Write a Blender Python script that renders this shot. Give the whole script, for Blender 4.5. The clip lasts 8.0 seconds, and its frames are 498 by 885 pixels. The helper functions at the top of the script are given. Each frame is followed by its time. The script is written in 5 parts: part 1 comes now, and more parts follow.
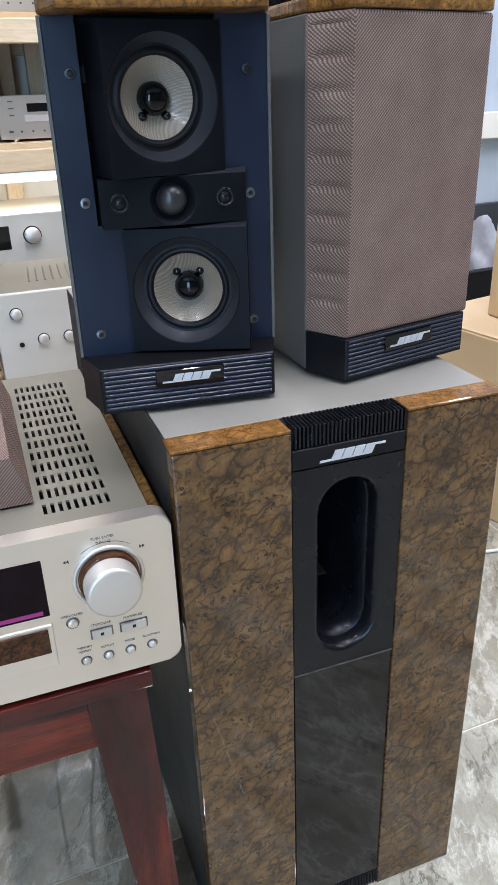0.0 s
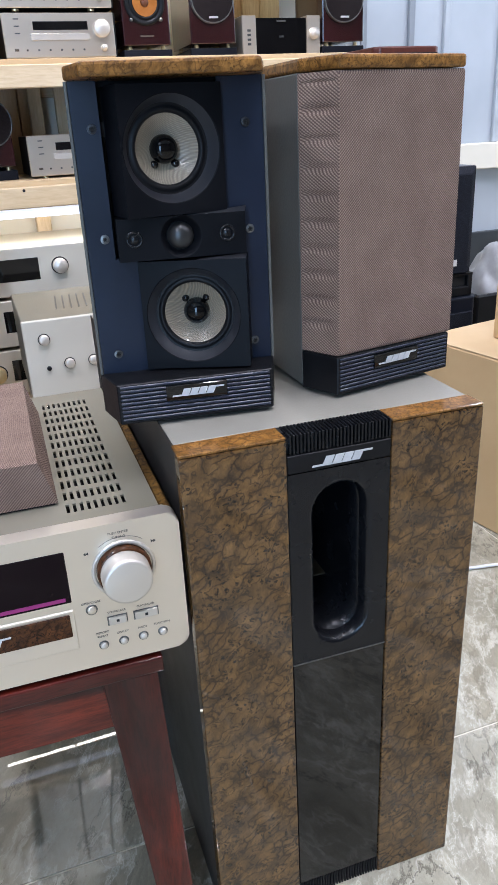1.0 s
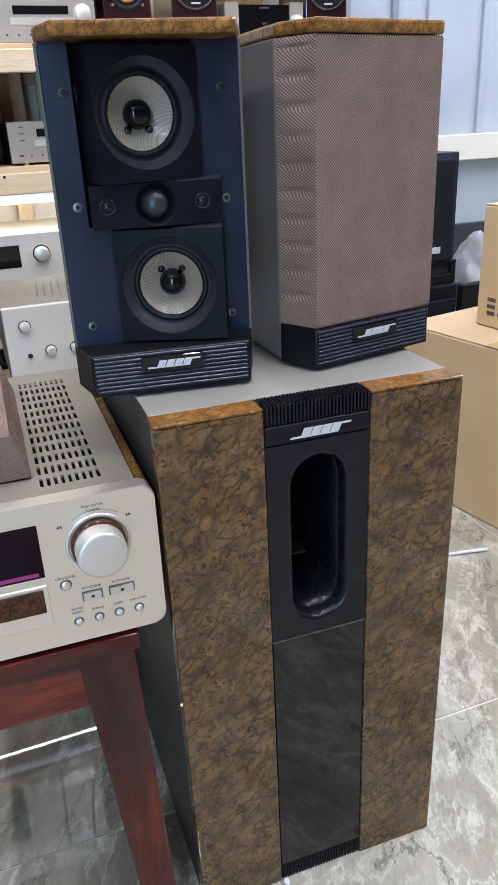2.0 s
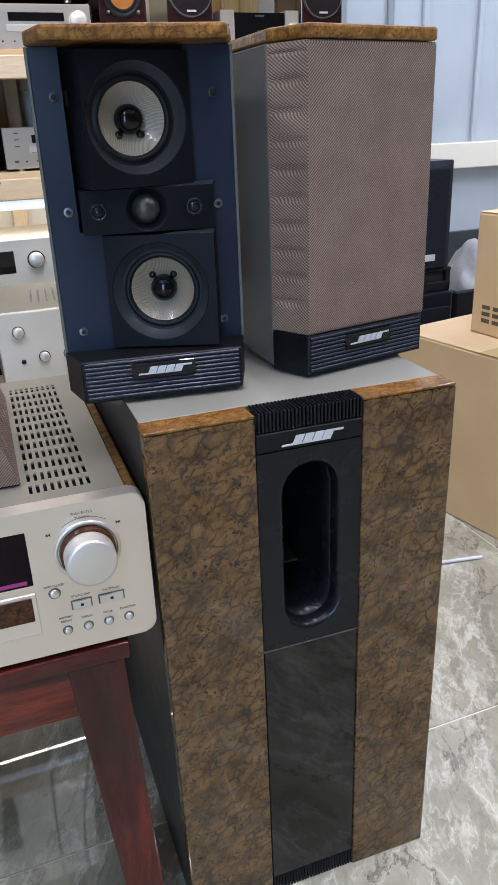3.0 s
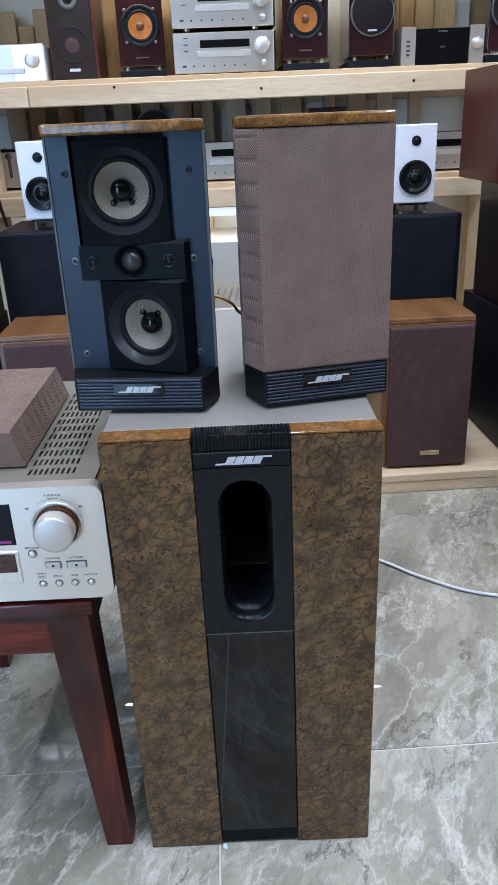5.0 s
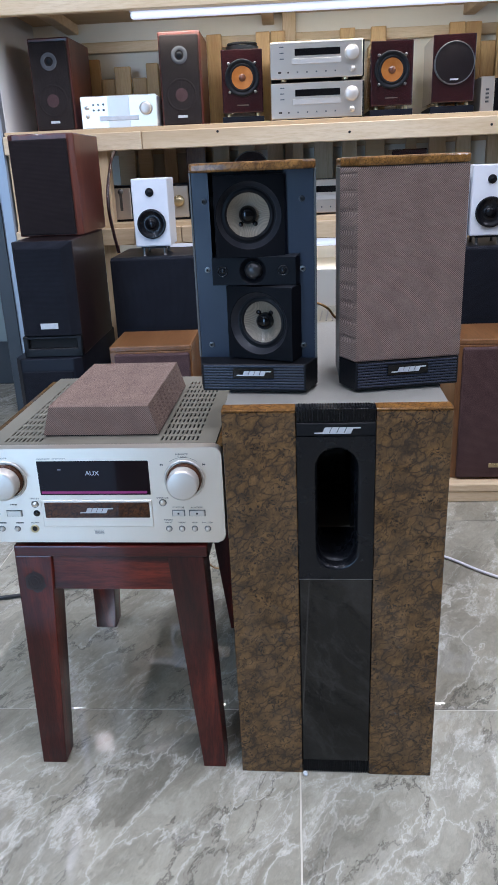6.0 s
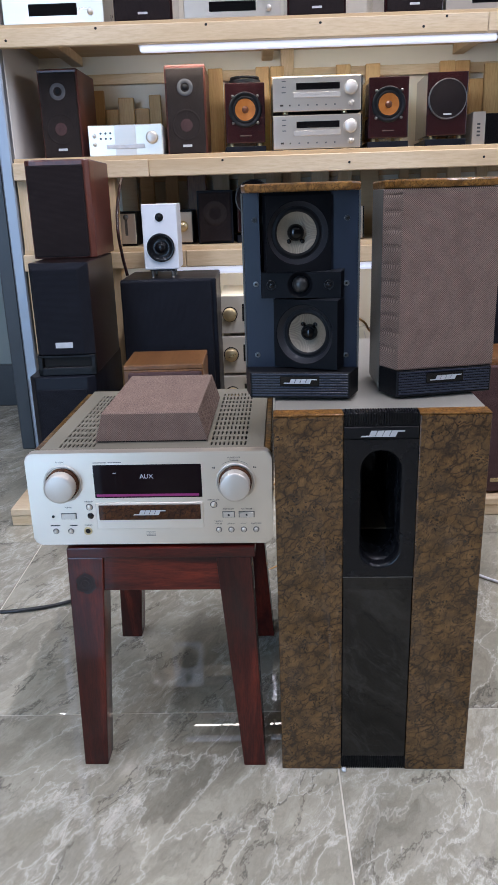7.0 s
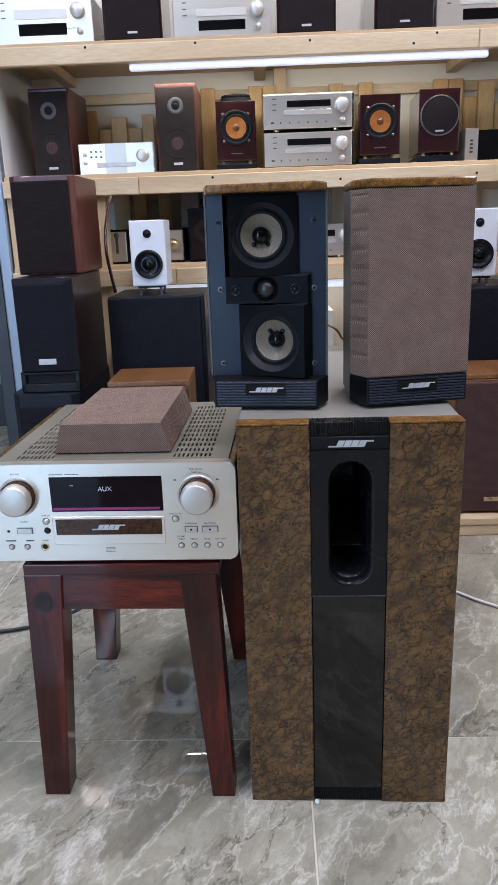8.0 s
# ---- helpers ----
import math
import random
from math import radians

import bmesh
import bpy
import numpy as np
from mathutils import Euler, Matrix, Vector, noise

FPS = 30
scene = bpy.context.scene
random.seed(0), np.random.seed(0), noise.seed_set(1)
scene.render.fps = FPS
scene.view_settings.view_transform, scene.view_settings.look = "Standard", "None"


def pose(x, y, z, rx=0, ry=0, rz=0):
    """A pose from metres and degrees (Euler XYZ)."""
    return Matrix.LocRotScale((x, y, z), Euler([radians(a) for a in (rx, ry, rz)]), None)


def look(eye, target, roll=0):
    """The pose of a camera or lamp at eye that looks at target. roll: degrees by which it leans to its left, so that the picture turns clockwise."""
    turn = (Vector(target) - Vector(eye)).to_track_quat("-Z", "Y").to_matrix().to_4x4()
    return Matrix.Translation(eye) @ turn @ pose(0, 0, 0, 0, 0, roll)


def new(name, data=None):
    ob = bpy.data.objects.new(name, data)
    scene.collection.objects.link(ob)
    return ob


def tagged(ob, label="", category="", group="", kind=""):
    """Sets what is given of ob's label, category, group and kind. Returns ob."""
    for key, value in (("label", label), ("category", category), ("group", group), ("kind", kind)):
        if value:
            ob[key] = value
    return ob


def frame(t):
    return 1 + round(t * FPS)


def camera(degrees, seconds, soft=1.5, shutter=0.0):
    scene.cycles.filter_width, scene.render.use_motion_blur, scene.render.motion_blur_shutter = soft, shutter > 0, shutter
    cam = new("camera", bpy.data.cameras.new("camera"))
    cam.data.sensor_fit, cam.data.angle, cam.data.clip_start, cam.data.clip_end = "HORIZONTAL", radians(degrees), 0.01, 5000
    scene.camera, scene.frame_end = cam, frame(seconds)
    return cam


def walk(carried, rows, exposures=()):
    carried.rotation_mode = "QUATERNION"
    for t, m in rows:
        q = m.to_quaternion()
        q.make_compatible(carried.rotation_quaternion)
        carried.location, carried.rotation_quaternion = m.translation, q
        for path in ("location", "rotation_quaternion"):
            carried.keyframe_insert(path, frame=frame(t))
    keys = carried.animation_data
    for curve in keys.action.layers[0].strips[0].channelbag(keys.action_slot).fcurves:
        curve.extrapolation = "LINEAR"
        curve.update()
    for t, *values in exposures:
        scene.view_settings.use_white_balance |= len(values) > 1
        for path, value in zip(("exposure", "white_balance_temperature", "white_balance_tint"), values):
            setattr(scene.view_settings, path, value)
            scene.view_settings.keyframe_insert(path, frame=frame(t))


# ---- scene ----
cam = camera(37.1, 8.0, 1.1)
PATH = [
    (0, (-0.094, -0.399, 0.692), (0.511, 1.304, -0.164), -2.0),
    (0.5, (-0.103, -0.425, 0.714), (0.449, 1.319, -0.096), -2.7),
    (1, (-0.097, -0.461, 0.704), (0.457, 1.29, -0.087), -2.9),
    (1.5, (-0.092, -0.464, 0.688), (0.481, 1.276, -0.115), -3.0),
    (3, (-0.086, -0.46, 0.682), (0.512, 1.28, -0.102), -2.4),
    (3.5, (-0.074, -0.489, 0.711), (0.388, 1.31, -0.03), -2.2),
    (4, (-0.024, -0.503, 0.722), (0.244, 1.312, -0.072), -2.3),
    (4.2, (0.019, -0.469, 0.74), (0.251, 1.346, -0.068), -2.3),
    (5.3, (0.132, -0.664, 0.737), (0.062, 1.183, -0.028), -2.6),
    (5.5, (0.131, -0.713, 0.742), (0.022, 1.141, -0.001), -2.6),
    (6, (0.095, -0.755, 0.738), (-0.075, 1.113, 0.044), -2.4),
    (6.5, (0.029, -0.775, 0.734), (-0.098, 1.111, 0.078), -1.9),
    (7, (0.009, -0.811, 0.729), (-0.085, 1.086, 0.105), -1.8),
    (7.5, (0.018, -0.816, 0.72), (-0.061, 1.091, 0.123), -1.8),
    (8, (0.059, -0.776, 0.7), (-0.059, 1.14, 0.141), -2.0),
]
EXPOSURES = [(0, 0.38, 6050, 11), (0.5, 0.33, 6100, 12), (1, 0.39, 6100, 12), (1.5, 0.42, 6100, 12), (2.8, 0.2, 6150, 12), (3.5, 0.19, 6150, 12), (4, 0.17, 5800, 12), (4.2, 0.15, 5700, 11), (5.3, 0.1, 5550, 10), (5.7, 0.03, 5600, 11), (6.1, -0.06, 5800, 13), (6.5, -0.13, 5950, 14), (7, -0.15, 6100, 15), (8, -0.14, 6100, 15)]
walk(cam, [(t, look(eye, target, roll)) for t, eye, target, roll in PATH], EXPOSURES)

# ---- world, light, exposure ----

world = bpy.data.worlds.new("world")
scene.world = world
world.use_nodes = True
wn = world.node_tree.nodes
sky = wn.new("ShaderNodeTexSky")
sky.sky_type = "NISHITA"
sky.sun_disc = False
sky.sun_elevation, sky.sun_rotation = radians(40), radians(150)
wn["Background"].inputs[1].default_value = 0.12
world.node_tree.links.new(sky.outputs[0], wn["Background"].inputs[0])


def area(name, m, sx, sy, watts, colour):
    d = bpy.data.lights.new(name, "AREA")
    d.shape, d.size, d.size_y, d.energy, d.color = "RECTANGLE", sx, sy, watts, colour
    ob = new(name, d)
    ob.matrix_world = m
    return ob


CEIL = 2.75
# daylight through the glass door behind the walk, and the ceiling tubes
area("door_daylight", pose(-1.62, -3.38, 1.08, 90, 0, 0), 1.0, 2.1, 62, (0.42, 0.68, 1.0))
# unseen side light added to brighten the partition and the floor on the right
area("window_daylight", pose(2.96, 0.6, 1.55, 0, 90, 0), 1.5, 2.2, 15, (0.75, 0.88, 1.0))
TUBES = [(-1.2, -0.1), (0.3, -0.7), (1.83, 0.9), (0.3, 0.4), (-1.2, -1.9), (1.83, -1.2)]
for tx, ty in TUBES:
    area("ceiling_tube_light", pose(tx, ty, CEIL - 0.085), 0.05, 1.2, 24.5, (0.88, 0.865, 0.96))
# the tubes under two of the boards
area("shelf_tube_light", pose(0, 0, 0, 0, 0, 2.0) @ pose(0.165, 1.46, 1.108, 28), 0.9, 0.03, 2.0, (1.0, 0.95, 0.82))
area("shelf_tube_light", pose(0, 0, 0, 0, 0, 2.0) @ pose(0.06, 1.46, 0.545, 28), 0.7, 0.09, 1.4, (1.0, 0.97, 0.9))


# ---- materials ----
def shader(name, rough=0.5, metal=0.0, coat=0.0, spec=0.5):
    m = bpy.data.materials.new(name)
    m.use_nodes = True
    b = m.node_tree.nodes["Principled BSDF"]
    b.inputs["Roughness"].default_value = rough
    b.inputs["Metallic"].default_value = metal
    b.inputs["Coat Weight"].default_value = coat
    b.inputs["Coat Roughness"].default_value = 0.04
    b.inputs["Specular IOR Level"].default_value = spec
    return m, m.node_tree, b


def nd(t, kind, **inputs):
    n = t.nodes.new(kind)
    for k, v in inputs.items():
        n.inputs[k.replace("_", " ")].default_value = v
    return n


def coords(t, scale=(1, 1, 1), where="Object", shift=True):
    c = nd(t, "ShaderNodeTexCoord")
    mp = nd(t, "ShaderNodeMapping", Scale=scale)
    if shift:
        info = nd(t, "ShaderNodeObjectInfo")
        mul = nd(t, "ShaderNodeMath")
        mul.operation = "MULTIPLY"
        mul.inputs[1].default_value = 7.3
        t.links.new(info.outputs["Random"], mul.inputs[0])
        t.links.new(mul.outputs[0], mp.inputs["Location"])
    t.links.new(c.outputs[where], mp.inputs["Vector"])
    return mp.outputs[0]


def ramp(t, fac, stops):
    r = nd(t, "ShaderNodeValToRGB")
    el = r.color_ramp.elements
    while len(el) < len(stops):
        el.new(0.5)
    for e, (p, c) in zip(el, stops):
        e.position, e.color = p, (*c, 1)
    t.links.new(fac, r.inputs[0])
    return r.outputs[0]


def bump(t, b, height, strength, distance):
    n = nd(t, "ShaderNodeBump", Strength=strength, Distance=distance)
    t.links.new(height, n.inputs["Height"])
    t.links.new(n.outputs[0], b.inputs["Normal"])


def mix(t, a, b, fac, how="MIX"):
    n = nd(t, "ShaderNodeMix")
    n.data_type, n.blend_type = "RGBA", how
    for sock, v in ((n.inputs[0], fac), (n.inputs[6], a), (n.inputs[7], b)):
        if isinstance(v, bpy.types.NodeSocket):
            t.links.new(v, sock)
        else:
            sock.default_value = v if not isinstance(v, tuple) else (*v, 1)
    return n.outputs[2]


def mottled(name, dark, light, rough=0.5, metal=0.0, scale=30.0, grain=600.0, relief=0.05, coat=0.0, spec=0.5, stretch=(1, 1, 1), rvar=0.12):
    """Paint, plastic, metal: two scales of variation in colour, gloss and relief."""
    m, t, b = shader(name, rough, metal, coat, spec)
    v = coords(t, stretch)
    n1 = nd(t, "ShaderNodeTexNoise", Scale=scale, Detail=4.0, Roughness=0.6)
    n2 = nd(t, "ShaderNodeTexNoise", Scale=grain, Detail=2.0)
    for n in (n1, n2):
        t.links.new(v, n.inputs["Vector"])
    c1 = ramp(t, n1.outputs["Fac"], [(0.3, dark), (0.7, light)])
    t.links.new(c1, b.inputs["Base Color"])
    mr = nd(t, "ShaderNodeMapRange", To_Min=max(0.02, rough - rvar), To_Max=min(1, rough + rvar))
    t.links.new(n1.outputs["Fac"], mr.inputs["Value"])
    t.links.new(mr.outputs[0], b.inputs["Roughness"])
    bump(t, b, n2.outputs["Fac"], relief, 0.001)
    return m


def wood(name, dark, mid, light, rough=0.45, along="x", scale=9.0, coat=0.0, ring=22.0, knots=False):
    """Grained wood: long streaks along one axis and fine pores."""
    m, t, b = shader(name, rough, 0, coat)
    s = {"x": (0.12, 1, 1), "y": (1, 0.12, 1), "z": (1, 1, 0.12)}[along]
    v = coords(t, s)
    n1 = nd(t, "ShaderNodeTexNoise", Scale=scale, Detail=5.0, Roughness=0.6, Distortion=0.6)
    n2 = nd(t, "ShaderNodeTexNoise", Scale=scale * ring, Detail=3.0, Roughness=0.7)
    for n in (n1, n2):
        t.links.new(v, n.inputs["Vector"])
    c1 = ramp(t, n1.outputs["Fac"], [(0.28, dark), (0.5, mid), (0.72, light)])
    c2 = mix(t, c1, dark, 0.0)
    fac = ramp(t, n2.outputs["Fac"], [(0.42, (0, 0, 0)), (0.75, (0.6, 0.6, 0.6))])
    c2 = mix(t, c1, dark, fac)
    t.links.new(c2, b.inputs["Base Color"])
    bump(t, b, n2.outputs["Fac"], 0.12, 0.001)
    return m


def burl(name, bright=1.0, tint=(1, 1, 1), size=1.0, lines=1.0):
    """Lacquered bird's-eye burl: brown fish-scale figure with thin broken dark rims, clustered ringed eyes and fine grain under a clear coat."""
    m, t, b = shader(name, 0.55, 0, 1.0, 0.1)
    v = coords(t)
    g = lambda q: (q, q, q)
    k = bright
    warp = nd(t, "ShaderNodeTexNoise", Scale=70.0 * size, Detail=3.0, Roughness=0.6)
    t.links.new(v, warp.inputs["Vector"])
    wv = mix(t, v, warp.outputs["Color"], 0.014 / size)
    slant = nd(t, "ShaderNodeMapping", Rotation=(0, radians(-38), 0), Scale=(1.5, 1.0, 0.85))
    slant.vector_type = "TEXTURE"
    t.links.new(wv, slant.inputs["Vector"])
    cloud = nd(t, "ShaderNodeTexNoise", Scale=55.0 * size, Detail=5.0, Roughness=0.6)
    broad = nd(t, "ShaderNodeTexNoise", Scale=16.0, Detail=3.0)
    scallop = nd(t, "ShaderNodeTexNoise", Scale=62.0 * size, Detail=2.5, Roughness=0.5, Distortion=0.25)
    fade = nd(t, "ShaderNodeTexNoise", Scale=42.0 * size, Detail=3.0)
    scale = nd(t, "ShaderNodeTexVoronoi", Scale=88.0 * size)
    rim = nd(t, "ShaderNodeTexVoronoi", Scale=88.0 * size)
    rim.feature = "DISTANCE_TO_EDGE"
    for n in (cloud, broad, scallop, fade, scale, rim):
        t.links.new(slant.outputs[0], n.inputs["Vector"])
    eyes = nd(t, "ShaderNodeTexVoronoi", Scale=260.0 * size)
    groups = nd(t, "ShaderNodeTexNoise", Scale=46.0 * size, Detail=4.0, Roughness=0.65)
    for n in (eyes, groups):
        t.links.new(wv, n.inputs["Vector"])
    streak = nd(t, "ShaderNodeMapping", Scale=(1, 1, 0.15))
    t.links.new(wv, streak.inputs["Vector"])
    fine = nd(t, "ShaderNodeTexNoise", Scale=700.0, Detail=3.0)
    t.links.new(streak.outputs[0], fine.inputs["Vector"])
    base = ramp(t, cloud.outputs["Fac"], [(0.32, (0.085 * k, 0.054 * k, 0.021 * k)), (0.46, (0.13 * k, 0.085 * k, 0.033 * k)), (0.58, (0.158 * k, 0.105 * k, 0.042 * k)), (0.72, (0.19 * k, 0.13 * k, 0.054 * k))])
    base = mix(t, base, ramp(t, broad.outputs["Fac"], [(0.35, g(0.88)), (0.65, g(1.1))]), 1.0, "MULTIPLY")
    # pillowed scales with thin broken rims
    base = mix(t, base, ramp(t, scale.outputs["Distance"], [(0.1, g(1.14)), (0.42, g(1.0)), (0.75, g(0.72))]), 1.0, "MULTIPLY")
    edge = ramp(t, rim.outputs["Distance"], [(0.0, g(0.95)), (0.035, g(0.75)), (0.07, g(0.25)), (0.16, g(0))])
    edge = mix(t, edge, ramp(t, fade.outputs["Fac"], [(0.45, g(0.0)), (0.55, g(0.95 * lines))]), 1.0, "MULTIPLY")
    base = mix(t, base, (0.022 * k, 0.012 * k, 0.005 * k), edge)
    curls = ramp(t, scallop.outputs["Fac"], [(0.4, g(0)), (0.428, g(0.9)), (0.44, g(0.45)), (0.475, g(0)), (0.545, g(0)), (0.566, g(0.95)), (0.578, g(0.4)), (0.62, g(0))])
    curls = mix(t, curls, ramp(t, fade.outputs["Fac"], [(0.44, g(lines)), (0.6, g(0.25 * lines))]), 1.0, "MULTIPLY")
    base = mix(t, base, (0.016 * k, 0.009 * k, 0.004 * k), curls)
    ey = ramp(t, eyes.outputs["Distance"], [(0.08, g(0.0)), (0.17, g(1)), (0.3, g(0.9)), (0.4, g(0))])
    ey = mix(t, ey, ramp(t, groups.outputs["Fac"], [(0.52, g(0)), (0.56, g(lines))]), 1.0, "MULTIPLY")
    base = mix(t, base, (0.014 * k, 0.008 * k, 0.004 * k), ey)
    base = mix(t, base, ramp(t, fine.outputs["Fac"], [(0.3, g(0.75)), (0.7, g(1.16))]), 1.0, "MULTIPLY")
    if tint != (1, 1, 1):
        base = mix(t, base, tint, 1.0, "MULTIPLY")
    t.links.new(base, b.inputs["Base Color"])
    b.inputs["Coat Roughness"].default_value = 0.015
    b.inputs["Coat IOR"].default_value = 1.55
    return m


def cloth(name, a, c):
    """Speaker cloth: a fine diagonal twill of two threads."""
    m, t, b = shader(name, 0.9, 0, 0, 0.15)
    v = coords(t, shift=False)
    w1 = nd(t, "ShaderNodeTexWave", Scale=270.0, Distortion=0.4)
    w1.bands_direction = "DIAGONAL"
    mp = nd(t, "ShaderNodeMapping", Scale=(-1, -1, 1))
    w2 = nd(t, "ShaderNodeTexWave", Scale=270.0, Distortion=0.4)
    w2.bands_direction = "DIAGONAL"
    t.links.new(v, w1.inputs["Vector"])
    t.links.new(v, mp.inputs["Vector"])
    t.links.new(mp.outputs[0], w2.inputs["Vector"])
    mul = nd(t, "ShaderNodeMath")
    mul.operation = "MULTIPLY"
    t.links.new(w1.outputs["Fac"], mul.inputs[0])
    t.links.new(w2.outputs["Fac"], mul.inputs[1])
    half = nd(t, "ShaderNodeMath")
    half.operation = "MULTIPLY"
    half.inputs[1].default_value = 0.5
    t.links.new(mul.outputs[0], half.inputs[0])
    twill = nd(t, "ShaderNodeMath")
    twill.operation = "MULTIPLY_ADD"
    twill.inputs[1].default_value = 0.5
    t.links.new(w2.outputs["Fac"], twill.inputs[0])
    t.links.new(half.outputs[0], twill.inputs[2])
    n = nd(t, "ShaderNodeTexNoise", Scale=35.0, Detail=3.0)
    t.links.new(v, n.inputs["Vector"])
    col = ramp(t, twill.outputs[0], [(0.05, a), (0.9, c)])
    shade = ramp(t, n.outputs["Fac"], [(0.3, (0.86, 0.84, 0.84)), (0.7, (1.06, 1.06, 1.06))])
    col = mix(t, col, shade, 1.0, "MULTIPLY")
    t.links.new(col, b.inputs["Base Color"])
    bump(t, b, twill.outputs[0], 0.5, 0.0006)
    return m


def marble(name):
    """Polished taupe-grey marble-look tile: cloudy slanting patches, crackled pale veins and flakes, hairline dark cracks."""
    m, t, b = shader(name, 0.012, 0, 0, 0.62)
    v0 = coords(t)
    sl = nd(t, "ShaderNodeMapping", Rotation=(0, 0, radians(64)), Scale=(1.5, 0.75, 1.0))
    sl.vector_type = "TEXTURE"
    t.links.new(v0, sl.inputs["Vector"])
    v = sl.outputs[0]
    warp = nd(t, "ShaderNodeTexNoise", Scale=6.0, Detail=7.0, Roughness=0.66)
    t.links.new(v, warp.inputs["Vector"])
    wv = mix(t, v, warp.outputs["Color"], 0.15)
    cloud = nd(t, "ShaderNodeTexNoise", Scale=7.0, Detail=9.0, Roughness=0.7, Distortion=0.3)
    slab = nd(t, "ShaderNodeTexVoronoi", Scale=12.0)
    crack = nd(t, "ShaderNodeTexVoronoi", Scale=13.0)
    crack.feature = "DISTANCE_TO_EDGE"
    vein = nd(t, "ShaderNodeTexNoise", Scale=9.0, Detail=8.0, Roughness=0.58)
    hair = nd(t, "ShaderNodeTexNoise", Scale=5.0, Detail=9.0, Roughness=0.62)
    flake = nd(t, "ShaderNodeTexNoise", Scale=38.0, Detail=8.0, Roughness=0.72, Distortion=0.4)
    gate = nd(t, "ShaderNodeTexNoise", Scale=8.0, Detail=4.0, Roughness=0.6)
    gate2 = nd(t, "ShaderNodeTexNoise", Scale=4.5, Detail=3.0)
    fine = nd(t, "ShaderNodeTexNoise", Scale=130.0, Detail=5.0, Roughness=0.7)
    for n in (cloud, slab, crack, vein, hair, flake, gate, gate2, fine):
        t.links.new(wv, n.inputs["Vector"])
    g = lambda q: (q, q, q)
    base = ramp(t, cloud.outputs["Fac"], [(0.3, (0.22, 0.202, 0.152)), (0.45, (0.3, 0.278, 0.21)), (0.56, (0.37, 0.345, 0.264)), (0.72, (0.47, 0.44, 0.345))])
    sb = nd(t, "ShaderNodeSeparateColor")
    t.links.new(slab.outputs["Color"], sb.inputs[0])
    base = mix(t, base, ramp(t, sb.outputs[0], [(0.0, g(0.86)), (1.0, g(1.14))]), 1.0, "MULTIPLY")
    pale = (0.68, 0.65, 0.55)
    fl = ramp(t, flake.outputs["Fac"], [(0.5, g(0)), (0.58, g(0.45)), (0.68, g(0.75))])
    base = mix(t, base, pale, mix(t, fl, ramp(t, gate.outputs["Fac"], [(0.48, g(0.0)), (0.58, g(1))]), 1.0, "MULTIPLY"))
    ck = ramp(t, crack.outputs["Distance"], [(0.0, g(0.9)), (0.008, g(0.7)), (0.02, g(0.15)), (0.06, g(0))])
    base = mix(t, base, pale, mix(t, ck, ramp(t, gate2.outputs["Fac"], [(0.46, g(0.0)), (0.58, g(0.65))]), 1.0, "MULTIPLY"))
    v1 = ramp(t, vein.outputs["Fac"], [(0.46, g(0)), (0.495, g(0.22)), (0.5, g(0.8)), (0.505, g(0.22)), (0.53, g(0))])
    base = mix(t, base, pale, mix(t, v1, ramp(t, gate.outputs["Fac"], [(0.4, g(0.15)), (0.55, g(1))]), 1.0, "MULTIPLY"))
    h1 = ramp(t, hair.outputs["Fac"], [(0.493, g(0)), (0.499, g(0.8)), (0.502, g(0.8)), (0.516, g(0))])
    base = mix(t, base, (0.085, 0.077, 0.062), mix(t, h1, ramp(t, gate.outputs["Fac"], [(0.46, g(0.9)), (0.56, g(0.1))]), 1.0, "MULTIPLY"))
    base = mix(t, base, ramp(t, fine.outputs["Fac"], [(0.3, g(0.86)), (0.7, g(1.1))]), 1.0, "MULTIPLY")
    t.links.new(base, b.inputs["Base Color"])
    return m


def glow(name, colour, strength):
    m, t, b = shader(name, 0.4)
    b.inputs["Base Color"].default_value = (*colour, 1)
    b.inputs["Emission Color"].default_value = (*colour, 1)
    b.inputs["Emission Strength"].default_value = strength
    return m


def glass(name, tint, rough=0.0):
    m, t, b = shader(name, rough)
    b.inputs["Base Color"].default_value = (*tint, 1)
    b.inputs["Transmission Weight"].default_value = 1.0
    b.inputs["IOR"].default_value = 1.45
    return m


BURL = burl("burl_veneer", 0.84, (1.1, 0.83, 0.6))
# burl brightened and turned golden: light from above put into the colour
BURL_TOP_LIT = burl("burl_veneer_top_lit", 1.65, (1.06, 0.74, 0.43), 1.6, 0.6)
BURL_RED = burl("burl_veneer_red", 0.45, (1.2, 0.6, 0.4), 1.8)
BURL_SIDE = burl("burl_veneer_side", 1.0, (1.0, 0.8, 0.5))
BURL_RED.node_tree.nodes["Principled BSDF"].inputs["Coat Weight"].default_value = 0.4
for w in (BURL_TOP_LIT, BURL_SIDE):
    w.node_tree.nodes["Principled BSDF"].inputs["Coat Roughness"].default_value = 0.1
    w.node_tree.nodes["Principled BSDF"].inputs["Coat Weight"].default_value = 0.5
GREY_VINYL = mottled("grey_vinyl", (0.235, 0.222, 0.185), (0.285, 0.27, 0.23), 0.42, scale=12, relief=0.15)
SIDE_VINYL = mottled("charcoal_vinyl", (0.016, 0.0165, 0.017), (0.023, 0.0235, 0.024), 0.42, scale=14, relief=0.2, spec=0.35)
CAB_GREY = mottled("cabinet_grey", (0.078, 0.078, 0.068), (0.098, 0.097, 0.086), 0.45, scale=16, relief=0.2)
BLACK = mottled("black_plastic", (0.004, 0.0042, 0.005), (0.0065, 0.0067, 0.0078), 0.42, scale=40, relief=0.1, spec=0.22)
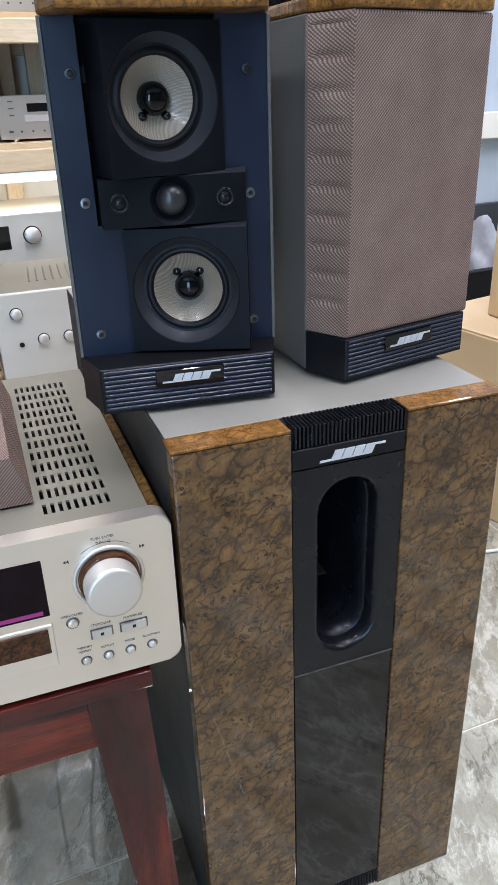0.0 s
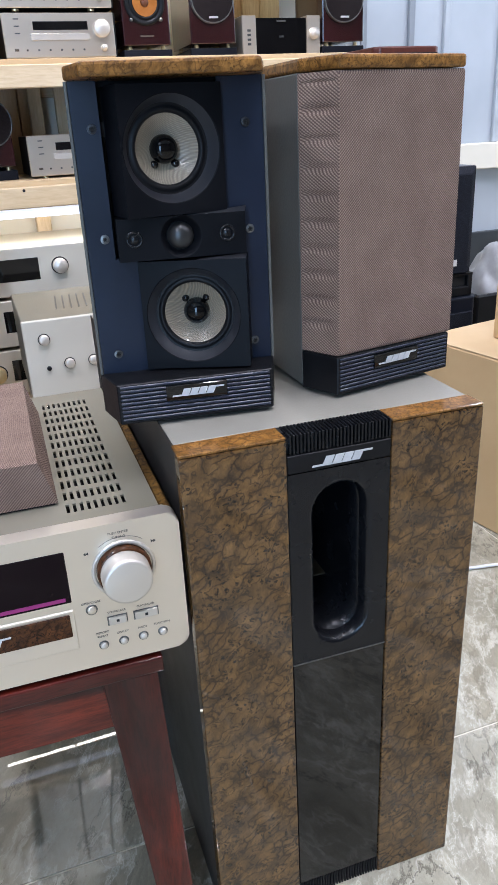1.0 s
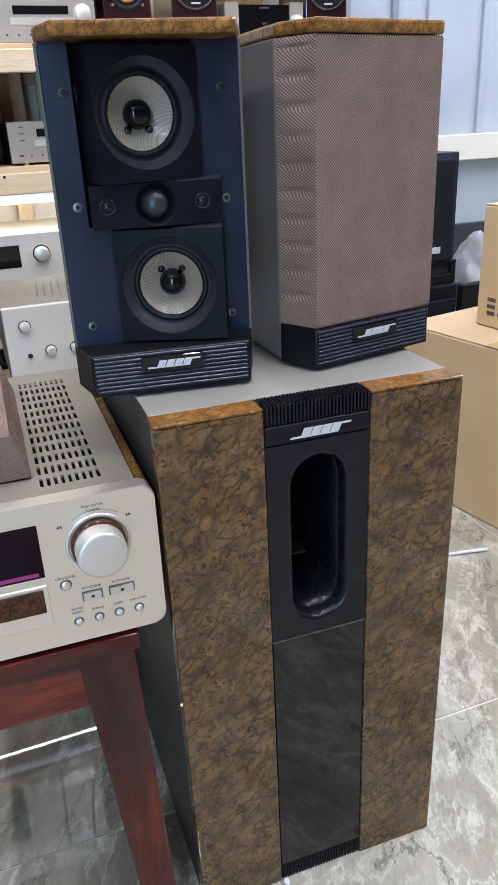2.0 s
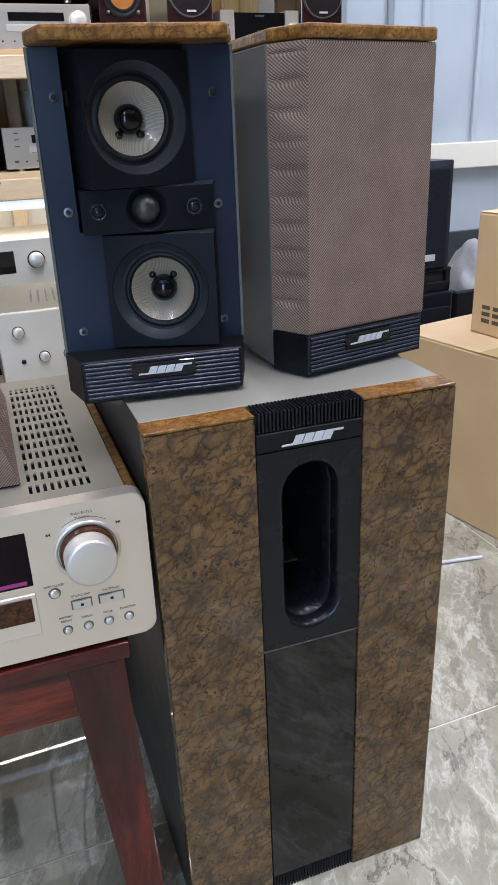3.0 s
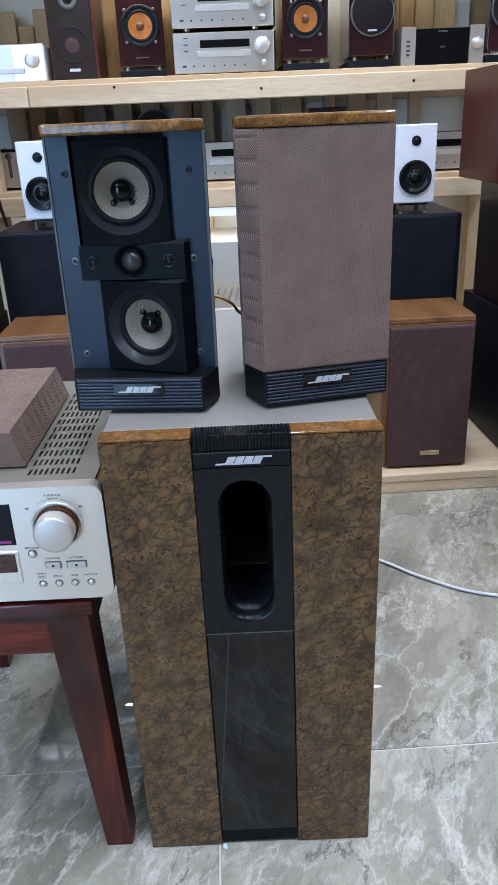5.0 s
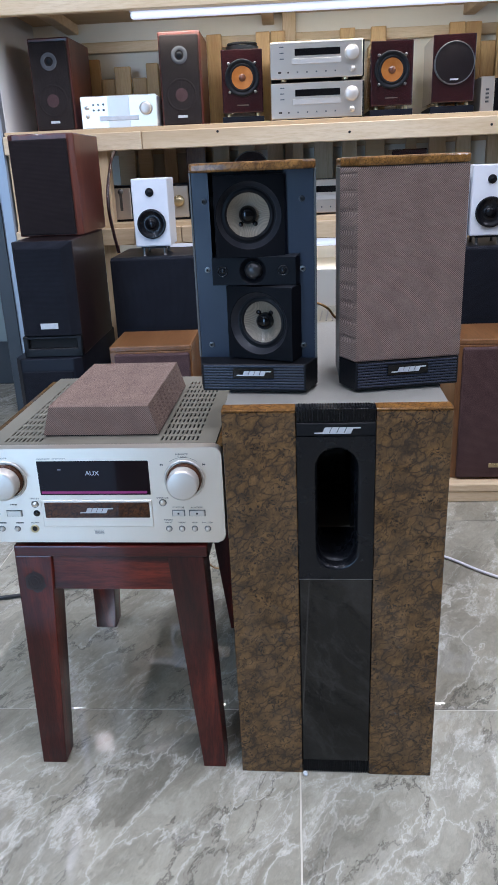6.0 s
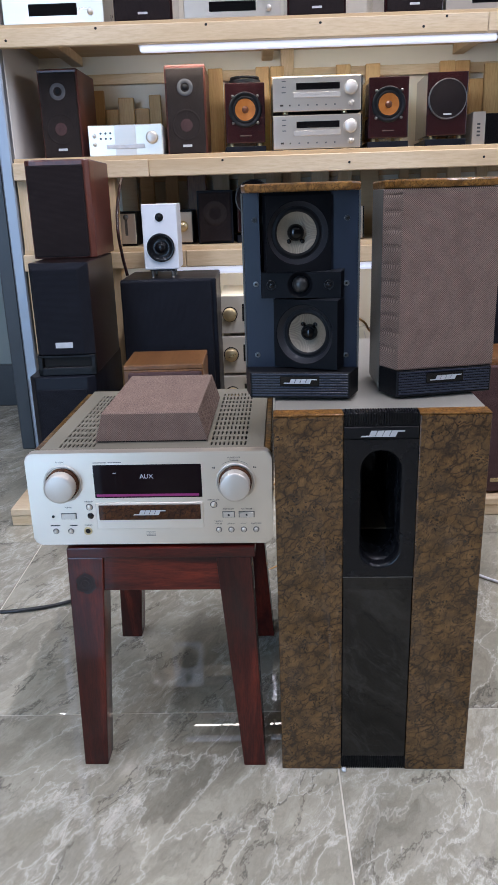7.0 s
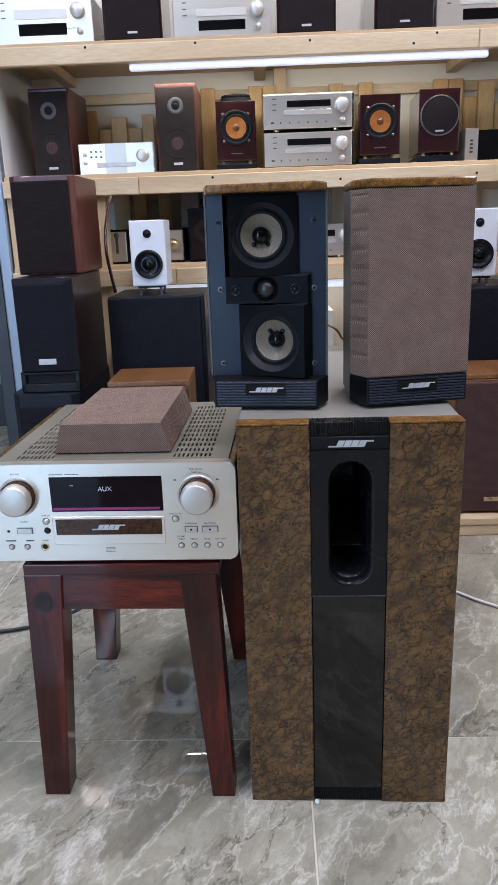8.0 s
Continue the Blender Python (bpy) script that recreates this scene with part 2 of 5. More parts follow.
# housing plastic made lighter: ceiling light on upturned faces put into the colour
LIT_PLASTIC = mottled("housing_lit", (0.022, 0.0225, 0.026), (0.032, 0.033, 0.038), 0.34, scale=30, relief=0.03, spec=0.5)
HOUSING = mottled("housing_black", (0.0035, 0.0038, 0.005), (0.0055, 0.006, 0.0078), 0.45, scale=30, relief=0.06, spec=0.1)
BLACK_SATIN = mottled("black_satin", (0.005, 0.0053, 0.0065), (0.0075, 0.008, 0.0095), 0.26, scale=30, relief=0.06, spec=0.28)
BLACK_GLOSS = mottled("black_gloss", (0.003, 0.003, 0.0035), (0.005, 0.005, 0.0055), 0.03, scale=9, relief=0.0, rvar=0.012, spec=0.5)
BAFFLE = mottled("baffle_blue_black", (0.007, 0.0112, 0.023), (0.0095, 0.015, 0.031), 0.36, scale=20, relief=0.04, spec=0.33)
RIDGE = mottled("ridge_blue_black", (0.008, 0.0135, 0.029), (0.0115, 0.0185, 0.039), 0.34, scale=20, relief=0.03, spec=0.6)
RUBBER = mottled("rubber_surround", (0.005, 0.005, 0.006), (0.008, 0.008, 0.009), 0.45, scale=60, relief=0.03, spec=0.2)
CONE = cloth("woven_cone", (0.23, 0.19, 0.135), (0.33, 0.275, 0.2))
CONE.node_tree.nodes["Principled BSDF"].inputs["Roughness"].default_value = 0.38
CONE.node_tree.nodes["Principled BSDF"].inputs["Specular IOR Level"].default_value = 0.5
CONE.node_tree.nodes["Principled BSDF"].inputs["Coat Weight"].default_value = 0.5
CONE.node_tree.nodes["Principled BSDF"].inputs["Coat Roughness"].default_value = 0.18
DOME = mottled("grey_dome", (0.016, 0.016, 0.016), (0.024, 0.024, 0.023), 0.35, scale=60, relief=0.02)
CLOTH = cloth("brown_cloth", (0.115, 0.076, 0.062), (0.34, 0.245, 0.188))
SCREW_DARK = mottled("blackened_steel", (0.02, 0.02, 0.022), (0.045, 0.045, 0.047), 0.4, 0.6, scale=200)
STEEL = mottled("screw_steel", (0.1, 0.1, 0.1), (0.2, 0.2, 0.19), 0.35, 0.8, scale=200)
SILVER = mottled("champagne_silver", (0.7, 0.63, 0.53), (0.77, 0.7, 0.6), 0.3, 0.8, scale=6, grain=900, relief=0.03, stretch=(0.06, 1, 1))
SILVER_KNOB = mottled("silver_knob", (0.6, 0.55, 0.48), (0.67, 0.62, 0.55), 0.4, 0.6, scale=8, grain=900, relief=0.02)
SILVER_PALE = mottled("pale_silver_paint", (0.58, 0.54, 0.45), (0.65, 0.61, 0.52), 0.35, 0.25, scale=6, grain=900, relief=0.03, stretch=(0.06, 1, 1))
COVER = mottled("olive_silver_cover", (0.27, 0.25, 0.19), (0.31, 0.29, 0.225), 0.42, 0.5, scale=7, grain=1200, relief=0.05)
# near-black for shade painted into openings, and for small black parts
SHADE_AND_BLACK = mottled("shade_and_black", (0.006, 0.006, 0.006), (0.012, 0.011, 0.01), 0.8, scale=30)
PORT_BROWN = mottled("port_tube_brown", (0.05, 0.031, 0.014), (0.075, 0.047, 0.022), 0.7, scale=40)
DISPLAY = mottled("display_window", (0.004, 0.002, 0.003), (0.007, 0.003, 0.005), 0.04, scale=5, relief=0.0, rvar=0.015, spec=0.14)
VFD = glow("display_digits", (0.5, 0.52, 0.6), 0.1)
MAGENTA = glow("display_bar_magenta", (0.26, 0.02, 0.14), 0.04)
LOGO = mottled("logo_white", (0.5, 0.5, 0.5), (0.6, 0.6, 0.6), 0.45, 0.2, scale=60)
PRINT = mottled("print_grey", (0.03, 0.028, 0.026), (0.045, 0.042, 0.04), 0.5, scale=60)
STOOL = wood("stool_red_stain", (0.004, 0.0008, 0.0008), (0.058, 0.0055, 0.0034), (0.18, 0.022, 0.0095), 0.25, "z", 26, coat=0.3)
KNOT = mottled("stool_knot", (0.006, 0.0025, 0.0025), (0.02, 0.005, 0.004), 0.4, scale=160)
STOOL_X = wood("stool_red_stain_rail", (0.004, 0.0008, 0.0008), (0.07, 0.0065, 0.0036), (0.21, 0.026, 0.0105), 0.25, "x", 26, coat=0.3)
for w in (STOOL, STOOL_X):
    q = w.node_tree.nodes["Principled BSDF"].inputs
    q["Roughness"].default_value, q["Specular IOR Level"].default_value = 0.5, 0.15
    q["Coat Weight"].default_value, q["Coat Roughness"].default_value = 0.6, 0.08
MARBLE = marble("marble_tile")
GROUT = mottled("grout", (0.6, 0.56, 0.46), (0.7, 0.66, 0.55), 0.7, scale=25)
PINE = wood("pine", (0.52, 0.36, 0.19), (0.68, 0.52, 0.32), (0.78, 0.64, 0.44), 0.55, "x", 10)
PINE_Z = wood("pine_upright", (0.5, 0.34, 0.17), (0.66, 0.49, 0.29), (0.76, 0.6, 0.4), 0.55, "z", 10)
OFFCUT = wood("offcut_pine", (0.4, 0.22, 0.075), (0.56, 0.35, 0.14), (0.68, 0.47, 0.22), 0.55, "z", 10)
RING_GREY = mottled("ring_grey", (0.09, 0.09, 0.095), (0.13, 0.13, 0.135), 0.75, scale=40, spec=0.1)
PLY = wood("plywood", (0.46, 0.31, 0.16), (0.56, 0.41, 0.23), (0.66, 0.5, 0.3), 0.6, "x", 6)
CREAM = mottled("cream_wall", (0.76, 0.71, 0.59), (0.82, 0.77, 0.66), 0.75, scale=4, grain=200, relief=0.1)
WHITE_PANEL = mottled("white_panel", (0.4, 0.44, 0.48), (0.47, 0.51, 0.55), 0.35, scale=3, relief=0.03)
ROOM_WALL = mottled("grey_brown_wall", (0.11, 0.1, 0.095), (0.16, 0.15, 0.14), 0.8, scale=3, grain=150, relief=0.1)
WHITE_WALL = mottled("white_wall", (0.7, 0.7, 0.69), (0.77, 0.77, 0.76), 0.8, scale=3, grain=150, relief=0.1)
ALU = mottled("aluminium", (0.3, 0.325, 0.36), (0.37, 0.4, 0.44), 0.42, 0.5, scale=5, stretch=(1, 1, 0.05))
DOOR_GREY = mottled("door_grey", (0.025, 0.03, 0.034), (0.038, 0.044, 0.048), 0.4, scale=6)
DOOR_GLASS = mottled("door_pane", (0.2, 0.25, 0.25), (0.27, 0.32, 0.32), 0.12, scale=2)
RED_WOOD = wood("red_mahogany", (0.045, 0.009, 0.006), (0.095, 0.02, 0.01), (0.145, 0.034, 0.016), 0.42, "z", 9, coat=0.15)
DARK_WOOD = wood("dark_rosewood", (0.005, 0.002, 0.002), (0.011, 0.004, 0.0037), (0.02, 0.0075, 0.006), 0.3, "z", 8, coat=0.2)
WINE = wood("wine_lacquer", (0.014, 0.003, 0.004), (0.024, 0.005, 0.006), (0.036, 0.008, 0.009), 0.14, "z", 6, coat=0.8)
WALNUT = wood("walnut", (0.08, 0.033, 0.011), (0.19, 0.082, 0.027), (0.29, 0.138, 0.05), 0.35, "y", 12, coat=0.2)
WALNUT_Z = wood("walnut_side", (0.08, 0.033, 0.011), (0.19, 0.082, 0.027), (0.29, 0.138, 0.05), 0.35, "z", 12, coat=0.2)
DARK_CLOTH = cloth("dark_cloth", (0.008, 0.006, 0.006), (0.034, 0.025, 0.025))
GREY_CLOTH = cloth("charcoal_cloth", (0.006, 0.007, 0.01), (0.02, 0.022, 0.03))
SHEER = cloth("sheer_grey_cloth", (0.018, 0.014, 0.013), (0.045, 0.036, 0.033))
PLUM_CLOTH = cloth("plum_cloth", (0.05, 0.028, 0.027), (0.13, 0.08, 0.078))
WHITE_PLASTIC = mottled("white_plastic", (0.72, 0.73, 0.75), (0.78, 0.79, 0.8), 0.35, scale=20)
ORANGE = mottled("orange_cone", (0.36, 0.115, 0.016), (0.48, 0.18, 0.035), 0.35, 0.3, scale=50)
GOLD = mottled("gold_knob", (0.6, 0.48, 0.26), (0.7, 0.57, 0.34), 0.3, 0.8, scale=40)
CAP_GLOSS = mottled("dust_cap_black", (0.002, 0.002, 0.0022), (0.003, 0.003, 0.0033), 0.05, scale=9, relief=0.0, rvar=0.02, spec=0.3)
DOME_BROWN = mottled("brown_dome", (0.1, 0.03, 0.012), (0.15, 0.05, 0.02), 0.3, scale=60)
BLUE_GREY = mottled("blue_grey_paint", (0.005, 0.006, 0.01), (0.008, 0.0095, 0.015), 0.4, scale=10, spec=0.2)
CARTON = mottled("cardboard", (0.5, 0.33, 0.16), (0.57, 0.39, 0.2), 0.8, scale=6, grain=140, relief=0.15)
# the same cardboard paler: light on upward flaps put into the colour
CARTON_LIT = mottled("cardboard_lit", (0.57, 0.41, 0.23), (0.63, 0.47, 0.28), 0.8, scale=6, grain=140, relief=0.15)
TAPE = mottled("parcel_tape", (0.5, 0.38, 0.17), (0.56, 0.43, 0.2), 0.2, scale=10)
INK = mottled("ink_brown", (0.06, 0.045, 0.03), (0.09, 0.07, 0.05), 0.7, scale=60)
TUBE = glow("lit_tube", (0.84, 0.88, 1.0), 0.55)
CEIL_TUBE = glow("lit_ceiling_tube", (1.0, 0.96, 0.9), 5.0)
CABLE_W = mottled("white_cable", (0.66, 0.66, 0.66), (0.75, 0.75, 0.75), 0.4, scale=50)
CABLE_B = mottled("black_cable", (0.01, 0.01, 0.01), (0.018, 0.018, 0.018), 0.4, scale=50)
CABLE_O = mottled("copper_cable", (0.5, 0.26, 0.08), (0.6, 0.33, 0.11), 0.35, scale=50)
BAG = mottled("grey_plastic_bag", (0.25, 0.26, 0.27), (0.36, 0.37, 0.38), 0.4, scale=25, relief=0.3)
PANE = glass("window_glass", (1, 1, 1))


# ---- mesh helpers ----
def box(x0, x1, y0, y1, z0, z1, b=0.0, seg=1):
    bm = bmesh.new()
    bmesh.ops.create_cube(bm, size=1.0)
    for v in bm.verts:
        v.co = Vector((x0 + (v.co.x + 0.5) * (x1 - x0), y0 + (v.co.y + 0.5) * (y1 - y0), z0 + (v.co.z + 0.5) * (z1 - z0)))
    if b:
        bmesh.ops.bevel(bm, geom=bm.edges[:], offset=b, segments=seg, affect="EDGES", profile=0.5)
    return bm


def prism(pts, z0, z1, b=0.0, seg=1):
    """An upright prism over a counter-clockwise outline."""
    bm = bmesh.new()
    low = [bm.verts.new((x, y, z0)) for x, y in pts]
    top = [bm.verts.new((x, y, z1)) for x, y in pts]
    bm.faces.new(low[::-1])
    bm.faces.new(top)
    for i in range(len(pts)):
        j = (i + 1) % len(pts)
        bm.faces.new((low[i], low[j], top[j], top[i]))
    if b:
        bmesh.ops.bevel(bm, geom=bm.edges[:], offset=b, segments=seg, affect="EDGES", profile=0.5)
    return bm


def hull(low, top, b=0.0, seg=1):
    """A tapered bar between two quads given corner by corner."""
    bm = bmesh.new()
    a = [bm.verts.new(p) for p in low]
    c = [bm.verts.new(p) for p in top]
    bm.faces.new(a[::-1])
    bm.faces.new(c)
    for i in range(len(low)):
        j = (i + 1) % len(low)
        bm.faces.new((a[i], a[j], c[j], c[i]))
    bmesh.ops.recalc_face_normals(bm, faces=bm.faces[:])
    if b:
        bmesh.ops.bevel(bm, geom=bm.edges[:], offset=b, segments=seg, affect="EDGES", profile=0.5)
    return bm


def lathe(profile, n=40, at=(0, 0, 0)):
    """Turned about an axis that points at the viewer (-y): profile of (radius, depth towards +y)."""
    bm = bmesh.new()
    rings = []
    for r, d in profile:
        if r < 1e-6:
            rings.append([bm.verts.new((at[0], at[1] + d, at[2]))])
        else:
            rings.append([bm.verts.new((at[0] + r * math.cos(2 * math.pi * i / n), at[1] + d, at[2] + r * math.sin(2 * math.pi * i / n))) for i in range(n)])
    for p, q in zip(rings, rings[1:]):
        for i in range(n):
            j = (i + 1) % n
            if len(p) == 1 and len(q) == 1:
                continue
            if len(p) == 1:
                bm.faces.new((p[0], q[i], q[j]))
            elif len(q) == 1:
                bm.faces.new((p[i], p[j], q[0]))
            else:
                bm.faces.new((p[i], p[j], q[j], q[i]))
    bmesh.ops.recalc_face_normals(bm, faces=bm.faces[:])
    return bm


def join(*bms):
    """Several bmeshes as one."""
    out = bmesh.new()
    for bm in bms:
        me = bpy.data.meshes.new("tmp")
        bm.to_mesh(me)
        out.from_mesh(me)
        bpy.data.meshes.remove(me)
        bm.free()
    return out


def moved(bm, m):
    bm.transform(m)
    return bm


def holed_plate(x0, x1, z0, z1, y, hole, rings, back=True, skirt=0.0):
    """A plate facing -y with a hole. hole(angle) gives the hole's outline; rings: (shrink, depth) of the lip."""
    bm = bmesh.new()
    cx, cz = hole(None)
    ang = sorted({2 * math.pi * i / 64 for i in range(64)} | {math.atan2(z - cz, x - cx) % (2 * math.pi) for x in (x0, x1) for z in (z0, z1)})
    outer, loops = [], [[] for _ in rings]
    for a in ang:
        c, s = math.cos(a), math.sin(a)
        k = min((x1 - cx) / c if c > 1e-9 else 9, (x0 - cx) / c if c < -1e-9 else 9, (z1 - cz) / s if s > 1e-9 else 9, (z0 - cz) / s if s < -1e-9 else 9)
        outer.append(bm.verts.new((cx + c * k, y, cz + s * k)))
        for lp, (shrink, depth) in zip(loops, rings):
            hx, hz = hole(a, shrink)
            lp.append(bm.verts.new((hx, y + depth, hz)))
    for p, q in zip([outer] + loops, loops):
        for i in range(len(ang)):
            j = (i + 1) % len(ang)
            f = bm.faces.new((p[i], p[j], q[j], q[i]))
            f.smooth = p is not outer
    if skirt:
        rim = [bm.verts.new((v.co.x, v.co.y + skirt, v.co.z)) for v in outer]
        for i in range(len(ang)):
            j = (i + 1) % len(ang)
            bm.faces.new((outer[j], outer[i], rim[i], rim[j]))
    if back:
        bm.faces.new(loops[-1])
        if skirt:
            bm.faces.new(rim)
    bmesh.ops.recalc_face_normals(bm, faces=bm.faces[:])
    return bm


def circle_hole(cx, cz, r):
    return lambda a, shrink=0.0: (cx, cz) if a is None else (cx + (r - shrink) * math.cos(a), cz + (r - shrink) * math.sin(a))


def stadium_hole(cx, cz, hw, hh):
    def at(a, shrink=0.0):
        if a is None:
            return cx, cz
        w, s = hw - shrink, hh - hw
        c, d = math.cos(a), math.sin(a)
        if abs(c) > 1e-9 and abs(d / c) * w <= s:
            return cx + math.copysign(w, c), cz + math.copysign(w, c) * d / c
        o = math.copysign(s, d)
        k = o * d + math.sqrt(max(0.0, w * w - (o * c) ** 2))
        return cx + k * c, cz + k * d
    return at


def part(name, bm, material, parent=None, label="", m=None, smooth=False):
    me = bpy.data.meshes.new(name)
    if smooth:
        for f in bm.faces:
            f.smooth = True
    bm.to_mesh(me)
    bm.free()
    me.materials.append(material)
    ob = new(name, me)
    if parent:
        ob.parent = parent
    if m is not None:
        ob.matrix_basis = m
    if label:
        ob["label"] = label
    return ob


def thing(name, m, label, category, group=""):
    ob = new(name)
    ob.empty_display_size = 0.05
    ob.matrix_basis = m
    return tagged(ob, label, category, group)


def piece(ob, name, m, parent):
    """One more object on the mesh of ob."""
    o = new(name, ob.data)
    o.parent, o.matrix_basis = parent, m
    return o


def words(name, text, size, material, parent, m, label=""):
    c = bpy.data.curves.new(name, "FONT")
    c.body, c.size, c.align_x, c.align_y, c.extrude = text, size, "CENTER", "CENTER", 0.0001
    tmp = new("tmp_text", c)
    me = bpy.data.meshes.new_from_object(tmp)
    bpy.data.objects.remove(tmp)
    me.materials.append(material)
    ob = new(name, me)
    ob.parent, ob.matrix_basis = parent, m
    if label:
        ob["label"] = label
    return ob


def cable(name, pts, r, material, label):
    c = bpy.data.curves.new(name, "CURVE")
    c.dimensions, c.bevel_depth, c.bevel_resolution = "3D", r, 3
    sp = c.splines.new("BEZIER")
    sp.bezier_points.add(len(pts) - 1)
    for b, p in zip(sp.bezier_points, pts):
        b.co, b.handle_left_type, b.handle_right_type = p, "AUTO", "AUTO"
    tmp = new("tmp_cable", c)
    me = bpy.data.meshes.new_from_object(tmp)
    bpy.data.objects.remove(tmp)
    me.materials.append(material)
    return tagged(new(name, me), label, "cable")


def emblem(width, height, depth=0.0006):
    """A slanted maker's mark as plain blocks with a stroke before and after, facing -y, centred."""
    w = width * 0.62 / 4
    starts = [-width * 0.34 + i * w * 1.12 for i in range(4)]
    pts = [(-width * 0.52, 0), (starts[3] + w, 0), (starts[3] + w, height * 0.8), (width * 0.5, height * 0.8), (width * 0.5, height), (starts[3], height)]
    for i in (3, 2, 1):
        pts += [(starts[i], height * 0.12), (starts[i - 1] + w, height * 0.12), (starts[i - 1] + w, height), (starts[i - 1], height)]
    pts += [(starts[0], height * 0.2), (-width * 0.52, height * 0.2)]
    bm = moved(prism([(x + 0.45 * z, z) for x, z in pts], 0, depth), Matrix(((1, 0, 0, 0), (0, 0, 1, 0), (0, 1, 0, 0), (0, 0, 0, 1))))
    bmesh.ops.recalc_face_normals(bm, faces=bm.faces[:])
    return moved(bm, pose(0, -depth, -height / 2))


# ---- structure ----
def structure(name, bm, material, label="", m=None):
    return tagged(part(name, bm, material, None, "", m), label, name.split("_")[0], "", "structure")


ROOM = pose(0, 0, 0, 0, 0, 1.4)     # the shop's walls and tiles against the tower
SHELF = pose(0, 0, 0, 0, 0, 2.0)    # the shelving
X0, X1, Y0, Y1 = -2.6, 3.0, -3.4, 2.1

floor = structure("floor", box(X0, X1, Y0, Y1, -0.1, -0.0015), GROUT, "pale grout bed under polished grey tiles", ROOM)
structure("ceiling", box(X0 - 0.1, X1 + 0.1, Y0 - 0.1, Y1 + 0.1, CEIL, CEIL + 0.1), WHITE_WALL, "plain white ceiling", ROOM)
structure("wall_west", box(X0 - 0.12, X0, Y0, Y1, -0.1, CEIL), ROOM_WALL, "plain shop side wall", ROOM)
structure("wall_east", join(box(X1, X1 + 0.12, Y0, -0.2, -0.1, CEIL), box(X1, X1 + 0.12, 1.4, Y1, -0.1, CEIL), box(X1, X1 + 0.12, -0.2, 1.4, -0.1, 0.4), box(X1, X1 + 0.12, -0.2, 1.4, 2.6, CEIL)), ROOM_WALL, "plain shop side wall with an added window opening", ROOM)
# unseen window made up to go with the added side light
win = tagged(new("added_window"), "added unseen side window in an aluminium frame", "window", "", "structure")
win.matrix_basis = ROOM
part("window_frame", join(box(X1 + 0.03, X1 + 0.08, -0.2, -0.15, 0.4, 2.6), box(X1 + 0.03, X1 + 0.08, 1.35, 1.4, 0.4, 2.6), box(X1 + 0.03, X1 + 0.08, -0.15, 1.35, 0.4, 0.45), box(X1 + 0.03, X1 + 0.08, -0.15, 1.35, 2.55, 2.6)), ALU, win)
part("pane", box(X1 + 0.05, X1 + 0.056, -0.15, 1.35, 0.45, 2.55), PANE, win).visible_shadow = False
structure("wall_north", box(-0.71, 1.02, 1.80, 1.9, -0.1, CEIL), CREAM, "cream wall behind the wooden shelves", SHELF)
# wall with the glass door behind the walk
WX0, WX1, WZ1 = -2.14, -1.1, 2.2
structure("wall_south", join(box(X0, WX0, Y0 - 0.12, Y0, -0.1, CEIL), box(WX1, X1, Y0 - 0.12, Y0, -0.1, CEIL), box(WX0, WX1, Y0 - 0.12, Y0, WZ1, CEIL)), ROOM_WALL, "plain shop wall with a glass door", ROOM)
gd = tagged(new("door_2"), "double glass door in an aluminium frame", "door", "", "structure")
gd.matrix_basis = ROOM
part("door_frame", join(box(WX0, WX0 + 0.04, Y0 - 0.08, Y0 - 0.03, 0, WZ1), box(WX1 - 0.04, WX1, Y0 - 0.08, Y0 - 0.03, 0, WZ1), box(-1.64, -1.6, Y0 - 0.08, Y0 - 0.03, 0.05, WZ1 - 0.04), box(WX0 + 0.04, WX1 - 0.04, Y0 - 0.08, Y0 - 0.03, 0, 0.05), box(WX0 + 0.04, WX1 - 0.04, Y0 - 0.08, Y0 - 0.03, WZ1 - 0.04, WZ1)), ALU, gd)
part("pane", box(WX0 + 0.04, WX1 - 0.04, Y0 - 0.06, Y0 - 0.054, 0.05, WZ1 - 0.04), PANE, gd).visible_shadow = False

# ceiling tubes
for tx, ty in TUBES:
    lamp = thing("ceiling_lamp", pose(tx, ty, CEIL), "white ceiling batten with a lit tube", "ceiling lamp", "ceiling tubes")
    part("housing", box(-0.03, 0.03, -0.62, 0.62, -0.045, 0, 0.004), WHITE_PLASTIC, lamp)
    part("tube", moved(lathe([(0, -0.6), (0.013, -0.6), (0.013, 0.6), (0, 0.6)], 16), pose(0, 0, -0.065)), CEIL_TUBE, lamp)

# white panelled partition on the far right, with a ledge
pw = structure("wall_panelled", box(0.98, X1, 1.95, 2.1, -0.1, CEIL), WHITE_PANEL, "white panelled partition with vertical battens", ROOM)
for bx in (1.0, 1.135, 1.16, 1.335, 1.47, 1.69, 1.9, 2.1, 2.3):
    structure("trim_batten", box(bx, bx + 0.022, 1.935, 1.95, 0.6, CEIL, 0.002), WHITE_PANEL if bx not in (1.16, 1.335) else ALU, "slim upright batten on the white partition", ROOM)
structure("trim_ledge", box(0.98, X1, 1.88, 1.95, 0.515, 0.6, 0.003), CREAM, "cream ledge along the partition", ROOM)
structure("baseboard", box(0.98, X1, 1.925, 1.95, 0.0, 0.29, 0.002), DOOR_GREY, "dark grey skirting panel", ROOM)

